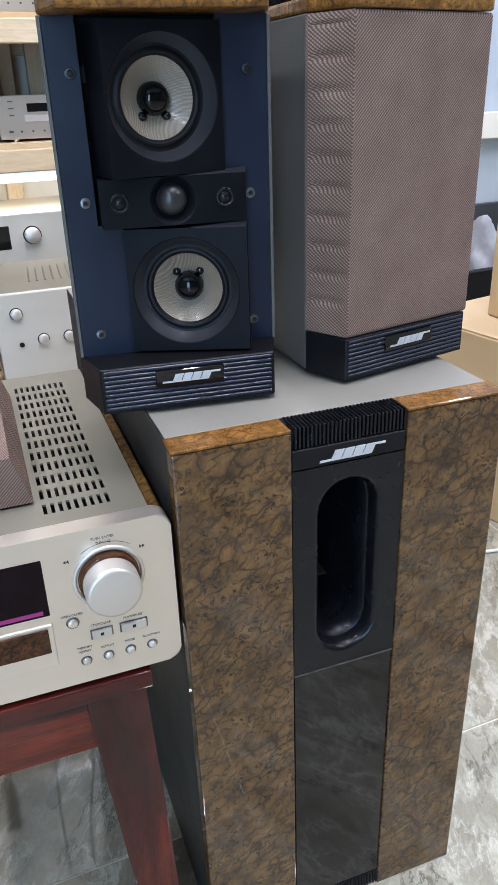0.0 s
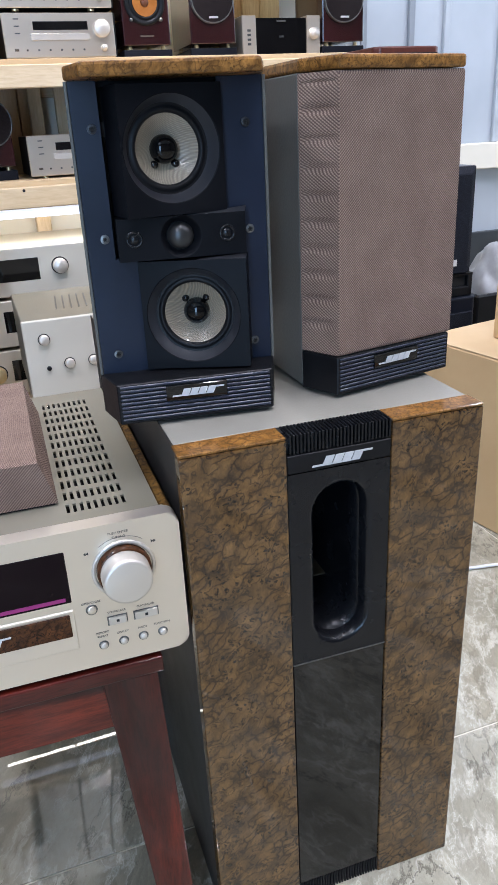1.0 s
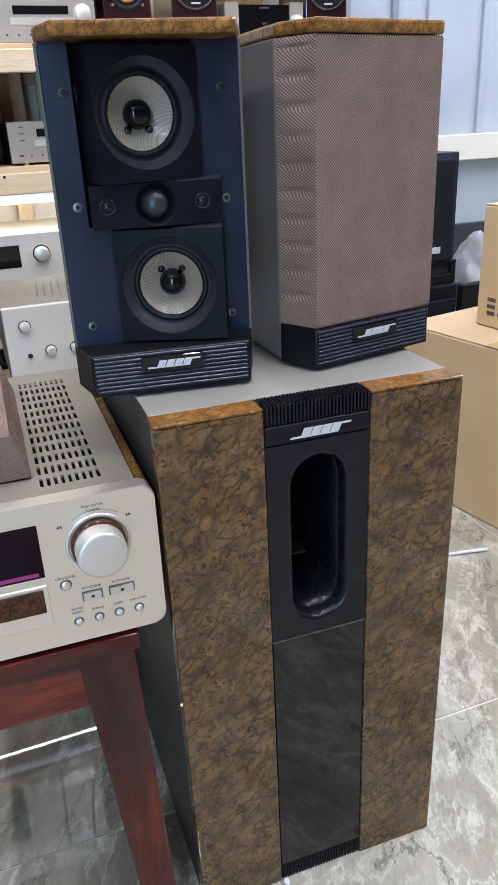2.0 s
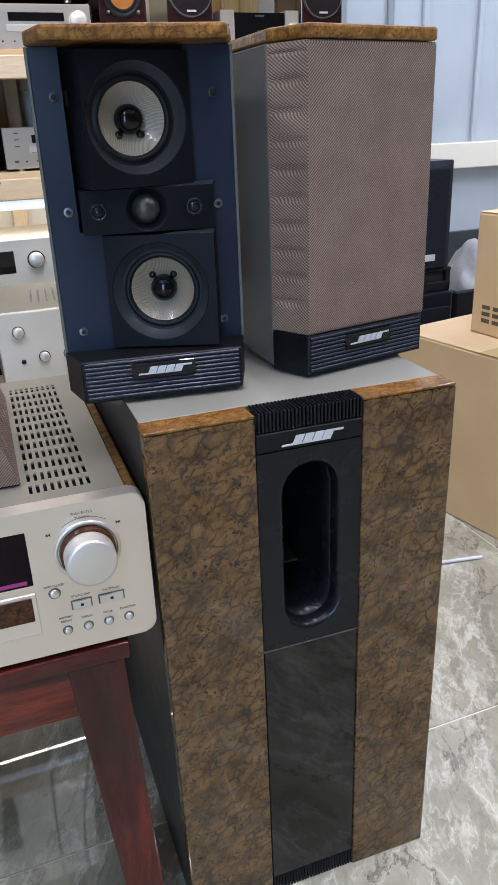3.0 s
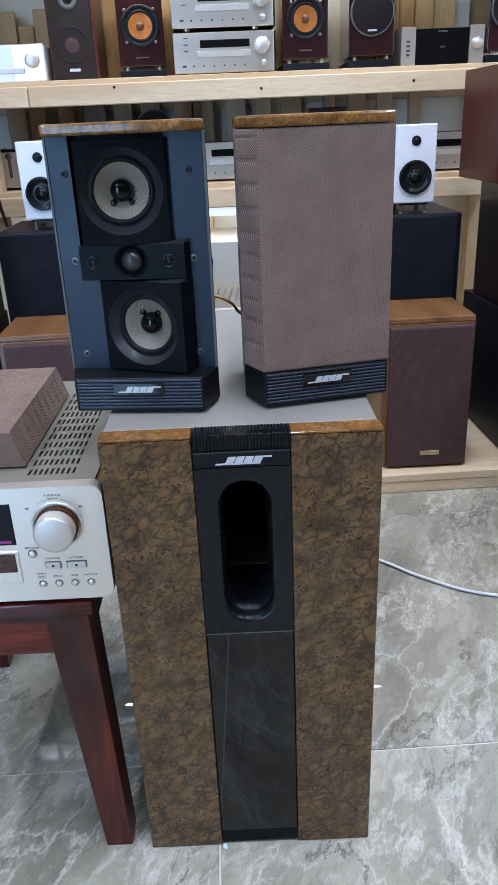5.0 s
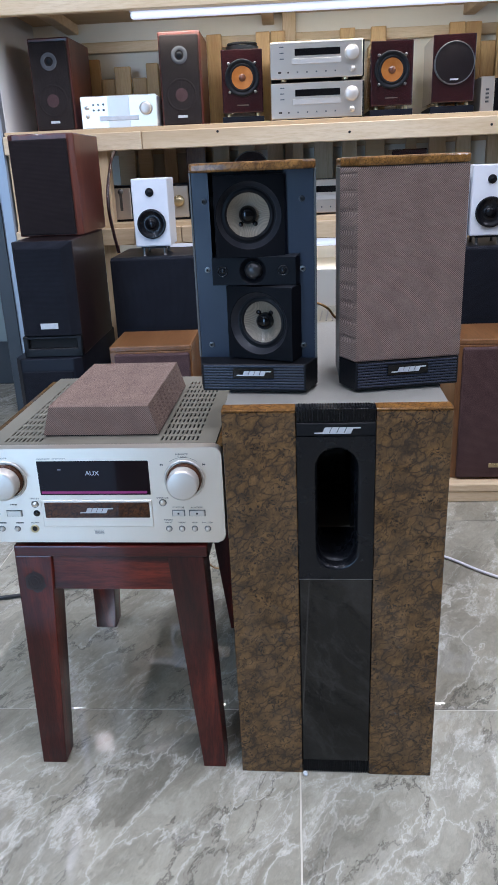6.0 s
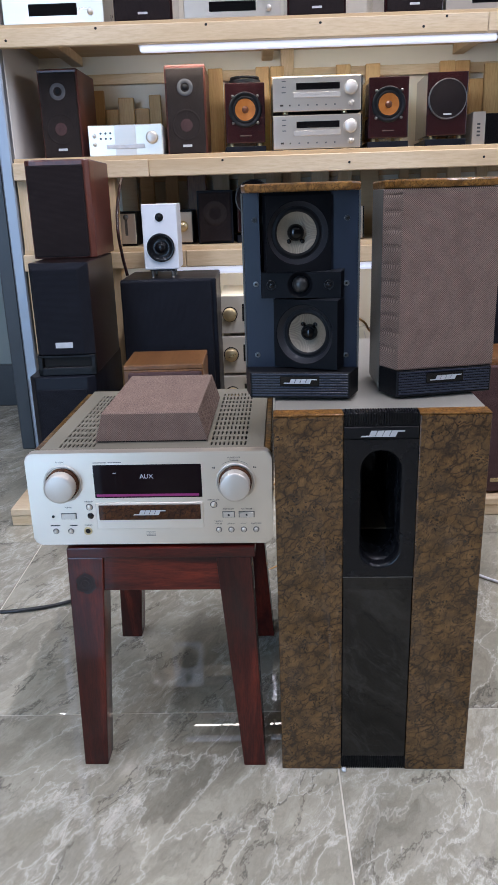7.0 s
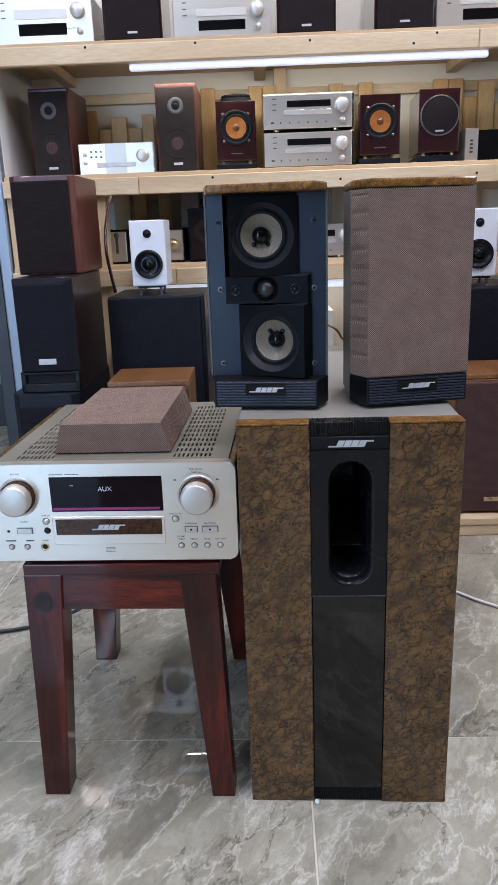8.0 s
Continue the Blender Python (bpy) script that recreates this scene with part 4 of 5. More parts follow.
# slotted cover
CX0, CX1, CY0, CY1, CZ = RX0 + 0.0095, RX1 - 0.0095, 0.0085, 0.312, 0.4485
xs, ys, holes = [CX0], [CY0], set()
sx = []
for g0, side in ((-0.2655, 0), (-0.0785, 1)):
    for i in range(9):
        sx.append((g0 + i * 0.0052, g0 + i * 0.0052 + 0.0025))
for a, c in sx:
    xs += [a, c]
xs.append(CX1)
for r in range(12):
    y = 0.032 + r * 0.0215
    ys += [y, y + 0.0135]
ys.append(CY1)
bm = bmesh.new()
grid = [[[bm.verts.new((x, y, CZ - dz)) for y in ys] for x in xs] for dz in (0, 0.0015)]
for i in range(len(xs) - 1):
    for j in range(len(ys) - 1):
        hole = i % 2 == 1 and j % 2 == 1
        a, b2 = grid
        if not hole:
            bm.faces.new((a[i][j], a[i + 1][j], a[i + 1][j + 1], a[i][j + 1]))
        else:
            for (p, q) in (((i, j), (i + 1, j)), ((i + 1, j), (i + 1, j + 1)), ((i + 1, j + 1), (i, j + 1)), ((i, j + 1), (i, j))):
                bm.faces.new((a[p[0]][p[1]], a[q[0]][q[1]], b2[q[0]][q[1]], b2[p[0]][p[1]]))
bmesh.ops.delete(bm, geom=[v for v in bm.verts if not v.link_faces], context="VERTS")
part("cover", bm, COVER, rec, "olive-silver slotted metal cover")
# dark sheet that paints the shade seen through the cover's slots
part("inside", box(CX0 + 0.002, CX1 - 0.002, CY0 + 0.003, CY1 - 0.002, 0.4367, 0.4372), SHADE_AND_BLACK, rec, "near-black sheet standing for the shade under the slots")
for x in (RX0 + 0.03, RX1 - 0.03):
    for y in (0.035, 0.27):
        part("foot", moved(lathe([(0, 0), (0.012, 0), (0.012, 0.0075), (0, 0.0075)], 24), pose(x, y, 0.3313, 90)), BLACK, rec, "black round foot")
dw = part("display_window", box(-0.2155, -0.0865, RF - 0.0006, RF + 0.003, 0.3965, 0.4385, 0.0005), DISPLAY, rec, "black display window")
words("digits", "AUX", 0.0078, VFD, dw, pose(-0.152, RF - 0.0007, 0.4235, 90), "glowing white letters")
part("indicator", box(-0.192, -0.188, RF - 0.0008, RF - 0.0006, 0.4278, 0.4285), VFD, dw)
part("light_bar", box(-0.2135, -0.0905, RF - 0.0008, RF - 0.0006, 0.3985, 0.4015), MAGENTA, dw, "magenta bar of light")
tr = part("disc_tray", box(-0.2165, -0.086, RF - 0.0012, RF + 0.003, 0.356, 0.3905, 0.0008), SILVER, rec, "silver tray front")
wv = part("wood_inlay", box(-0.2125, -0.0895, RF - 0.0026, RF - 0.001, 0.3685, 0.3875, 0.0006), BURL_RED, tr, "glossy red-brown burl strip")
part("emblem", moved(emblem(0.036, 0.0062), pose(-0.152, RF - 0.0027, 0.378)), LOGO, wv, "silver maker's mark")


def dial(cx, cz):
    ring = part("dial_ring", lathe([(0.0235, 0.0005), (0.0232, -0.001), (0.0212, -0.0016), (0.0205, 0.0)], 56, (cx, RF, cz)), SILVER_KNOB, rec, "bright ring", smooth=True)
    part("collar", lathe([(0.0198, 0), (0.0196, -0.005), (0.0188, -0.0062), (0.0178, -0.0062)], 56, (cx, RF, cz)), BURL_RED, ring, "burl collar", smooth=True)
    k = lathe([(0.0178, -0.005), (0.0178, -0.0185), (0.0168, -0.0202), (0.015, -0.0206), (0, -0.021)], 56, (cx, RF, cz))
    part("knob", k, SILVER_KNOB, ring, "satin silver knob", smooth=True)


dial(-0.253, 0.4155)
dial(-0.0465, 0.4155)


def printed(text, x, z, size=0.0026):
    words("print", text, size, PRINT, front, pose(x, RF - 0.0001, z, 90))


printed("VOLUME", -0.2545, 0.4425)
printed("PUSH ENTER", -0.0475, 0.4455)
printed("TUNING", -0.0475, 0.442)
printed("OPEN/CLOSE", -0.0735, 0.3925, 0.0024)
printed("STOP/CLEAR", -0.056, 0.3805, 0.0024)
printed("PLAY/PAUSE", -0.0345, 0.3805, 0.0024)
printed("MEMORY", -0.0685, 0.3645, 0.0024)
printed("REPEAT", -0.0685, 0.3612, 0.0024)
printed("DISPLAY", -0.0535, 0.3612, 0.0024)
printed("MODE", -0.0385, 0.3612, 0.0024)
printed("FUNCTION", -0.0235, 0.3612, 0.0024)
printed("TIMER SET", -0.224, 0.392, 0.0024)
printed("POWER", -0.25, 0.3845, 0.0024)
printed("PHONES", -0.2275, 0.3612, 0.0024)
for x0, x1, z0, z1 in ((-0.215, -0.199, 0.441, 0.4418), (-0.197, -0.181, 0.4411, 0.4417), (-0.274, -0.262, 0.3603, 0.3618), (-0.25, -0.241, 0.3603, 0.3618)):
    part("print_bar", box(x0, x1, RF - 0.0002, RF, z0, z1), PRINT, front)
part("disc_mark", join(*[box(-0.157, -0.146, RF - 0.0002, RF, z, z + 0.0005) for z in (0.3465, 0.3481, 0.3497, 0.3513)]), STEEL, front, "faint printed disc mark")
arc = [moved(box(-0.0011, 0.0011, -0.0001, 0.0002, 0.0262, 0.0265), pose(-0.0465, RF, 0.4155, 0, a, 0)) for a in range(-34, 35, 4)]
for s in (-1, 1):
    for k in (0, 1):
        arc.append(hull([(-0.0475 + s * (0.0225 + k * 0.0018), RF - 0.0002, 0.4318), (-0.0475 + s * (0.0225 + k * 0.0018), RF, 0.4318), (-0.0475 + s * (0.0225 + k * 0.0018), RF, 0.4346), (-0.0475 + s * (0.0225 + k * 0.0018), RF - 0.0002, 0.4346)],
                        [(-0.0475 + s * (0.0242 + k * 0.0018), RF - 0.0002, 0.4331), (-0.0475 + s * (0.0242 + k * 0.0018), RF, 0.4331), (-0.0475 + s * (0.0242 + k * 0.0018), RF, 0.4333), (-0.0475 + s * (0.0242 + k * 0.0018), RF - 0.0002, 0.4333)]))
part("tuning_marks", join(*arc), PRINT, front)
for x in (-0.0685, -0.0535, -0.0385, -0.0235, -0.268, -0.2495):
    rim = part("button_rim", lathe([(0.0038, 0), (0.0036, -0.0006), (0.0028, -0.0006), (0.0027, 0.0003)], 24, (x, RF, 0.3535)), STEEL, rec, smooth=True)
    part("button", lathe([(0.0027, 0.0003), (0.0026, -0.0018), (0.0018, -0.0024), (0, -0.0026)], 24, (x, RF, 0.3535)), SILVER_KNOB, rim, smooth=True)
for x, z in ((-0.0735, 0.3865), (-0.224, 0.385)):
    rim = part("button_rim", lathe([(0.0044, 0), (0.0042, -0.0006), (0.0034, -0.0006), (0.0033, 0.0003)], 24, (x, RF, z)), STEEL, rec, smooth=True)
    part("button", lathe([(0.0033, 0.0003), (0.0032, -0.0014), (0.0026, -0.0018), (0, -0.0018)], 24, (x, RF, z)), SILVER, rim, smooth=True)
for x, w in ((-0.056, 0.0065), (-0.0345, 0.0085), (-0.25, 0.0085)):
    rim = part("key_rim", box(x - w - 0.001, x + w + 0.001, RF - 0.0005, RF, 0.3695, 0.3775, 0.0002), STEEL, rec)
    key = part("key", box(x - w, x + w, RF - 0.0022, RF, 0.3703, 0.3767, 0.0006, 2), SILVER_KNOB, rim)
    if x > -0.2:
        part("symbol", box(x - 0.0011, x + 0.0011, RF - 0.0024, RF - 0.0021, 0.3725, 0.3747), SHADE_AND_BLACK, key)
part("sensor", lathe([(0.004, 0), (0.0038, -0.0008), (0, -0.0012)], 24, (-0.2235, RF, 0.3735)), BLACK_GLOSS, rec, "black remote sensor", smooth=True)
part("power_light", lathe([(0.0018, 0), (0.0016, -0.0005), (0, -0.0006)], 16, (-0.2695, RF, 0.373)), BLACK_GLOSS, rec, smooth=True)
part("phones_socket", lathe([(0.0052, 0), (0.005, -0.0012), (0.0038, -0.0012), (0.003, 0.0), (0.0024, 0.004), (0, 0.004)], 28, (-0.2285, RF, 0.3535)), GOLD, rec, "brass headphone socket", smooth=True)
# dark disc painted for the shade in the socket
part("socket_hole", lathe([(0.003, -0.0002), (0, -0.0003)], 20, (-0.2285, RF, 0.3535)), SHADE_AND_BLACK, rec)

# the satellite's loose grille on the receiver
lg = thing("speaker_grille", Matrix.Translation((-0.1555, 0.06 - 0.0368, 0.447 + SC)) @ Matrix(((1, 0, 0, 0), (0, 0, 1, 0), (0, -1, 0, 0), (0, 0, 0, 1))), "loose brown cloth speaker grille lying on the receiver", "speaker grille")
grille(lg)
part("frame", box(-SW + 0.002, SW - 0.002, SC + 0.0002, SC + 0.0016, 0.038, 0.237), BLACK, lg, "black plastic frame")

# ---- the stool ----
stool = thing("stool", pose(0, 0, 0), "dark red stained wooden stool under the receiver", "stool")
ST = 0.3277
part("seat", box(-0.2605, -0.0285, 0.004, 0.318, 0.3135, ST, 0.0015, 2), STOOL_X, stool)
for y in (0.0105, 0.29):
    part("apron", box(-0.222, -0.07, y, y + 0.022, 0.2655, 0.3133, 0.001), STOOL_X, stool)
for x in (-0.256, -0.062):
    part("apron", box(x, x + 0.022, 0.05, 0.275, 0.2655, 0.3133, 0.001), STOOL_X, stool)


def leg(x0t, x1t, x0b, x1b, y0t, y1t, y0b, y1b):
    part("leg", hull([(x0b, y0b, 0), (x1b, y0b, 0), (x1b, y1b, 0), (x0b, y1b, 0)], [(x0t, y0t, 0.3133), (x1t, y0t, 0.3133), (x1t, y1t, 0.3133), (x0t, y1t, 0.3133)], 0.0012, 2), STOOL, stool)


leg(-0.2615, -0.2165, -0.2695, -0.2375, 0.006, 0.046, 0.006, 0.038)
leg(-0.0765, -0.0335, -0.0515, -0.0225, 0.006, 0.046, 0.006, 0.038)
leg(-0.2615, -0.2165, -0.2815, -0.247, 0.275, 0.316, 0.318, 0.352)
leg(-0.0765, -0.0335, -0.0465, -0.0135, 0.275, 0.316, 0.318, 0.352)
def knot(x, z, rx, rz, turn):
    """A dark knot with an uneven outline and two grown-in rings, flush with the wood."""
    bm = lathe([(0, 0.0), (0.3, -0.0001), (0.36, 0.0001), (0.62, -0.0001), (0.68, 0.0001), (1.0, 0.0)], 28)
    for v in bm.verts:
        k = 1 + 0.22 * noise.noise(Vector((v.co.x * 2.1 + x * 50, v.co.z * 2.1, 3.0)))
        v.co = Vector((v.co.x * rx * k, v.co.y, v.co.z * rz * k))
    part("knot", moved(bm, pose(x, 0.0057, z, 0, turn, 0)), KNOT, stool, "dark knot in the leg")


knot(-0.241, 0.278, 0.0125, 0.014, 10)


# ---- speakers and hi-fi units round about ----
def cabinet_speaker(m, w, d, h, body, cloth_mat, label, category="speaker", group="", plate=True, inset=0.006, top=None):
    """A boxed speaker: shell, cloth-covered front, name plate."""
    s = thing("bookshelf_speaker", m, label, category, group)
    part("cabinet", box(-w / 2, w / 2, 0.0, d, 0.0, h, 0.003, 2), body, s)
    part("grille", box(-w / 2 + inset, w / 2 - inset, -0.011, 0.0005, inset, h - inset, 0.003, 2), cloth_mat, s, "cloth grille")
    if plate:
        part("plate", box(-0.013, 0.013, -0.0125, -0.0105, 0.02, 0.0255, 0.0005), LOGO, s, "small bright name plate")
    return s


def sheer_speaker(m, label):
    """Two-way speaker seen through a sheer grille."""
    w, d, h = 0.115, 0.2, 0.238
    s = thing("bookshelf_speaker", m, label, "speaker", "red speakers on the shelf")
    part("cabinet", box(-w / 2, w / 2, 0.0, d, 0.0, h, 0.004, 2), RED_WOOD, s, "red mahogany cabinet")
    g = part("grille", box(-w / 2 + 0.005, w / 2 - 0.005, -0.008, 0.001, 0.005, h - 0.01, 0.003, 2), SHEER, s, "sheer grey grille")
    part("tweeter_ring", lathe([(0.0225, -0.0005), (0.022, -0.0012), (0.0125, -0.0012), (0.012, -0.0005)], 32, (0, -0.008, 0.178)), RING_GREY, g, "pale tweeter ring", smooth=True)
    part("tweeter", lathe([(0.0075, -0.0004), (0.006, -0.0016), (0, -0.002)], 24, (0, -0.008, 0.178)), BLACK, g, smooth=True)
    part("woofer_ring", lathe([(0.042, -0.0002), (0.041, -0.0008), (0.037, -0.0008), (0.036, -0.0002)], 40, (0, -0.008, 0.08)), SHEER, g, smooth=True)
    part("woofer_centre", lathe([(0.017, -0.0002), (0.012, -0.0008), (0, -0.001)], 32, (0, -0.008, 0.08)), PLUM_CLOTH, g, smooth=True)
    part("plate", box(-0.013, 0.013, -0.0095, -0.0075, 0.022, 0.0285, 0.0005), LOGO, s, "bright name plate")


def footed(s, w, d, z):
    """Plinth and four brass feet under a small speaker."""
    part("plinth", box(-w / 2 - 0.002, w / 2 + 0.002, 0.0, d, 0.0, z - 0.009, 0.001), BLUE_GREY, s, "dark plinth")
    for x in (-w / 2 + 0.016, w / 2 - 0.016):
        for y in (0.016, d - 0.02):
            part("foot", moved(lathe([(0, 0), (0.006, 0), (0.005, 0.0085), (0, 0.0085)], 16), pose(x, y, z - 0.0092, 90)), GOLD, s, "brass foot")


def orange_speaker(m, extra=False):
    """Wine-lacquered one-way speaker with an orange wooden cone."""
    w, d, h, z = 0.112, 0.17, 0.158, 0.028
    s = thing("bookshelf_speaker", m, "wine-red small speaker with an orange cone" + (", carrying a ring" if extra else ""), "speaker", "orange-cone speakers")
    part("cabinet", box(-w / 2, w / 2, 0.0, d, z, z + h, 0.002, 2), WINE, s)
    f = part("driver_frame", lathe([(0.0475, 0.001), (0.047, -0.003), (0.043, -0.004), (0.036, -0.001), (0.0345, 0.001)], 40, (0, 0, z + 0.088)), BLACK, s, "black driver frame", smooth=True)
    part("surround", lathe([(0.036, -0.0012), (0.0325, -0.004), (0.029, -0.001)], 40, (0, 0, z + 0.088)), RUBBER, f, smooth=True)
    part("cone", lathe([(0.029, -0.0006), (0.024, 0.0), (0.0098, 0.0008)], 40, (0, -0.0018, z + 0.088)), ORANGE, f, "orange wooden cone", smooth=True)
    part("dome", lathe([(0.0098, 0.0006), (0.0085, -0.0025), (0.005, -0.0045), (0, -0.0052)], 28, (0, -0.0018, z + 0.088)), DOME_BROWN, f, "brown domed centre", smooth=True)
    for a in (45, 135, 225, 315):
        part("bolt", lathe([(0.0042, 0), (0.004, -0.005), (0, -0.006)], 12, (0.05 * math.cos(radians(a)), -0.0005, z + 0.088 + 0.05 * math.sin(radians(a)))), STEEL, s, smooth=True)
    part("plate", box(-0.016, 0.016, -0.0006, 0.001, z + 0.018, z + 0.021), INK, s)
    footed(s, w, d, z)
    return s


def disc_grille_speaker(m, label, w=0.112, h=0.165, d=0.2):
    """Wine-lacquered speaker with a round black grille in a steel ring."""
    z = 0.03
    s = thing("bookshelf_speaker", m, label, "speaker", "round-grille speakers")
    part("cabinet", box(-w / 2, w / 2, 0.0, d, z, z + h, 0.002, 2), WINE, s)
    r = part("grille_ring", lathe([(0.053, 0.001), (0.053, -0.008), (0.0515, -0.01), (0.05, -0.009)], 48, (0, 0, z + 0.095)), STEEL, s, "steel ring", smooth=True)
    part("grille", lathe([(0.0505, -0.008), (0.04, -0.0105), (0.02, -0.0125), (0, -0.013)], 48, (0, 0, z + 0.095)), DARK_CLOTH, r, "round black grille", smooth=True)
    part("plate", box(-0.011, 0.011, -0.0125, -0.009, z + 0.053, z + 0.057), LOGO, s)
    footed(s, w, d, z)


def disc_player(m, w=0.248, h=0.094, d=0.22, label="silver compact disc player with a round knob", knob=True, group="silver players", dark=True, low=False):
    """A compact silver unit: sleeve, front, display, tray, knobs, keys, feet."""
    s = thing("disc_player", m, label, "hi-fi unit", group)
    part("sleeve", box(-w / 2 + 0.001, w / 2 - 0.001, 0.008, d, 0.005, h - 0.001, 0.001), BLACK if dark else SILVER, s, "dark sleeve" if dark else "")
    part("front", box(-w / 2, w / 2 - (0.006 if dark else 0), 0.0, 0.009, 0.005, h, 0.0015), SILVER, s, "silver front")
    d0, d1, t0, t1 = (0.2, 0.44, 0.53, 0.72) if low else (0.64, 0.82, 0.42, 0.57)
    part("display", box(-w * 0.24, w * 0.24, -0.0008, 0.001, h * d0, h * d1, 0.0003), BLACK_GLOSS, s)
    part("tray", box(-w * 0.27, w * 0.25, -0.0018, 0.001, h * t0, h * t1, 0.0006), SILVER_KNOB, s)
    if knob:
        part("knob", lathe([(0.0185, 0), (0.018, -0.013), (0.0165, -0.0145), (0, -0.0148)], 32, (w * 0.36, 0, h * 0.66)), SILVER_KNOB, s, smooth=True)
        part("knob", lathe([(0.0075, 0), (0.007, -0.01), (0, -0.0105)], 20, (w * 0.37, 0, h * 0.25)), SILVER_KNOB, s, smooth=True)
    for i in range(0 if low else 7):
        x = -w * 0.42 + i * w * 0.1
        part("key", box(x, x + (0.009 if i == 0 else 0.004), -0.0012, 0.001, h * 0.2, h * 0.24 if i else h * 0.25, 0.0003), INK if i < 2 else STEEL, s)
    for k in range(3):
        part("key", box(-w * 0.4, -w * 0.4 + 0.011, -0.0006, 0.001, h * (0.86 - 0.15 * k), h * (0.885 - 0.15 * k)), STEEL, s)
    for x in (-w * 0.36, w * 0.3):
        for y in (0.02, d - 0.03):
            part("foot", moved(lathe([(0, 0), (0.008, 0), (0.008, 0.0056), (0, 0.0056)], 12), pose(x, y, 0.0, 90)), GOLD, s)
    return s


def amplifier(m, w, h, d, label, knobs, display=None, slots=False, group="amplifiers"):
    s = thing("amplifier", m, label, "amplifier", group)
    part("case", box(-w / 2 + 0.001, w / 2 - 0.001, 0.008, d, 0.004, h - 0.002, 0.002), COVER if slots else SILVER_PALE, s)
    part("front", box(-w / 2, w / 2, 0.0, 0.009, 0.004, h, 0.003, 2), SILVER_PALE, s, "silver front")
    for kx, kz, r, mat in knobs:
        part("knob_ring", lathe([(r * 1.16, 0.0005), (r * 1.14, -0.0012), (r * 1.0, -0.0012), (r * 0.99, 0.0005)], 32, (kx, 0, kz)), SHADE_AND_BLACK, s)
        part("knob", lathe([(r, 0), (r * 0.96, -0.9 * r), (r * 0.85, -r), (0, -r * 1.02)], 32, (kx, 0, kz)), mat, s, smooth=True)
    if display:
        a, c, e, f = display
        part("display", box(a, c, -0.0008, 0.001, e, f, 0.0003), BLACK_GLOSS, s)
    if slots:
        for i in range(16):
            x = -w * 0.3 + i * w * 0.04
            part("vent", hull([(x, d * 0.3, h - 0.0021), (x + 0.003, d * 0.3, h - 0.0021), (x + 0.015, d * 0.75, h - 0.0021), (x + 0.012, d * 0.75, h - 0.0021)], [(x, d * 0.3, h - 0.0014), (x + 0.003, d * 0.3, h - 0.0014), (x + 0.015, d * 0.75, h - 0.0014), (x + 0.012, d * 0.75, h - 0.0014)]), STEEL, s)
    return s


def on(x, y, z, turn=0.0):
    """A pose on the shelving: x and y in the shelving's own directions."""
    return SHELF @ pose(x, y, z, 0, 0, turn)


MID, LOW, TOP = SZ[2] + 0.0003, SZ[1] + 0.0003, SZ[3] + 0.0003
sheer_speaker(on(-0.561, 1.49, MID, -2), "red wooden two-way speaker with a sheer grey grille")
sheer_speaker(on(-0.202, 1.49, MID), "red wooden two-way speaker with a sheer grey grille")
orange_speaker(on(-0.034, 1.49, MID, 3), True)
orange_speaker(on(0.37, 1.47, MID))
disc_player(on(0.17, 1.455, MID), 0.252)
disc_player(on(0.17, 1.455, MID + 0.0985), 0.252)
disc_grille_speaker(on(0.535, 1.475, MID, -3), "wine-red speaker with a round black grille, beside the mini system")
disc_grille_speaker(on(0.885, 1.475, MID, -4), "wine-red speaker with a round black grille at the shelf's end")

# black ring on the orange-cone speaker
rg = thing("driver_ring", on(-0.034, 1.56, MID + 0.1862), "black perforated driver ring lying flat", "ring")
part("rim", moved(lathe([(0.045, 0), (0.045, 0.01), (0.025, 0.01), (0.025, 0), (0.045, 0)], 40), pose(0, 0, 0.004, 90)), BLACK, rg, smooth=False)
part("rim", moved(lathe([(0.042, 0), (0.042, 0.004), (0.02, 0.004), (0.02, 0), (0.042, 0)], 40), pose(0, 0, 0.018, 90)), BLACK, rg)
for k in range(6):
    part("post", moved(lathe([(0.003, 0), (0.003, 0.011)], 8), pose(0.036 * math.cos(k * 1.047), 0.036 * math.sin(k * 1.047), 0.0055, 90)), BLACK, rg)

# little silver system between the red speakers
ms = thing("mini_system", on(-0.378, 1.47, MID), "small silver stereo unit with a mirrored centre panel", "hi-fi unit")
part("case", box(-0.106, 0.106, 0.006, 0.18, 0.004, 0.084, 0.002), WHITE_PLASTIC, ms)
part("front", box(-0.106, 0.106, 0, 0.007, 0.003, 0.086, 0.002), SILVER, ms)
part("mirror_panel", box(-0.03, 0.03, -0.0012, 0.001, 0.004, 0.085, 0.0003), SILVER_KNOB, ms, "mirrored centre panel")
part("tray", box(-0.055, 0.055, -0.003, 0.001, 0.022, 0.034, 0.001), LOGO, ms)
part("knob", lathe([(0.017, 0), (0.0165, -0.01), (0.012, -0.012), (0, -0.011)], 32, (0.076, 0, 0.05)), SILVER_KNOB, ms, smooth=True)
for i in range(3):
    for k in range(2):
        part("key", lathe([(0.003, 0), (0.0028, -0.002), (0, -0.0022)], 12, (-0.07 + i * 0.014, 0, 0.05 + k * 0.014)), STEEL, ms, smooth=True)
for k in range(2):
    part("key", lathe([(0.006, 0), (0.0055, -0.002), (0, -0.0022)], 16, (-0.088, 0, 0.035 + k * 0.022)), SILVER_KNOB, ms, smooth=True)

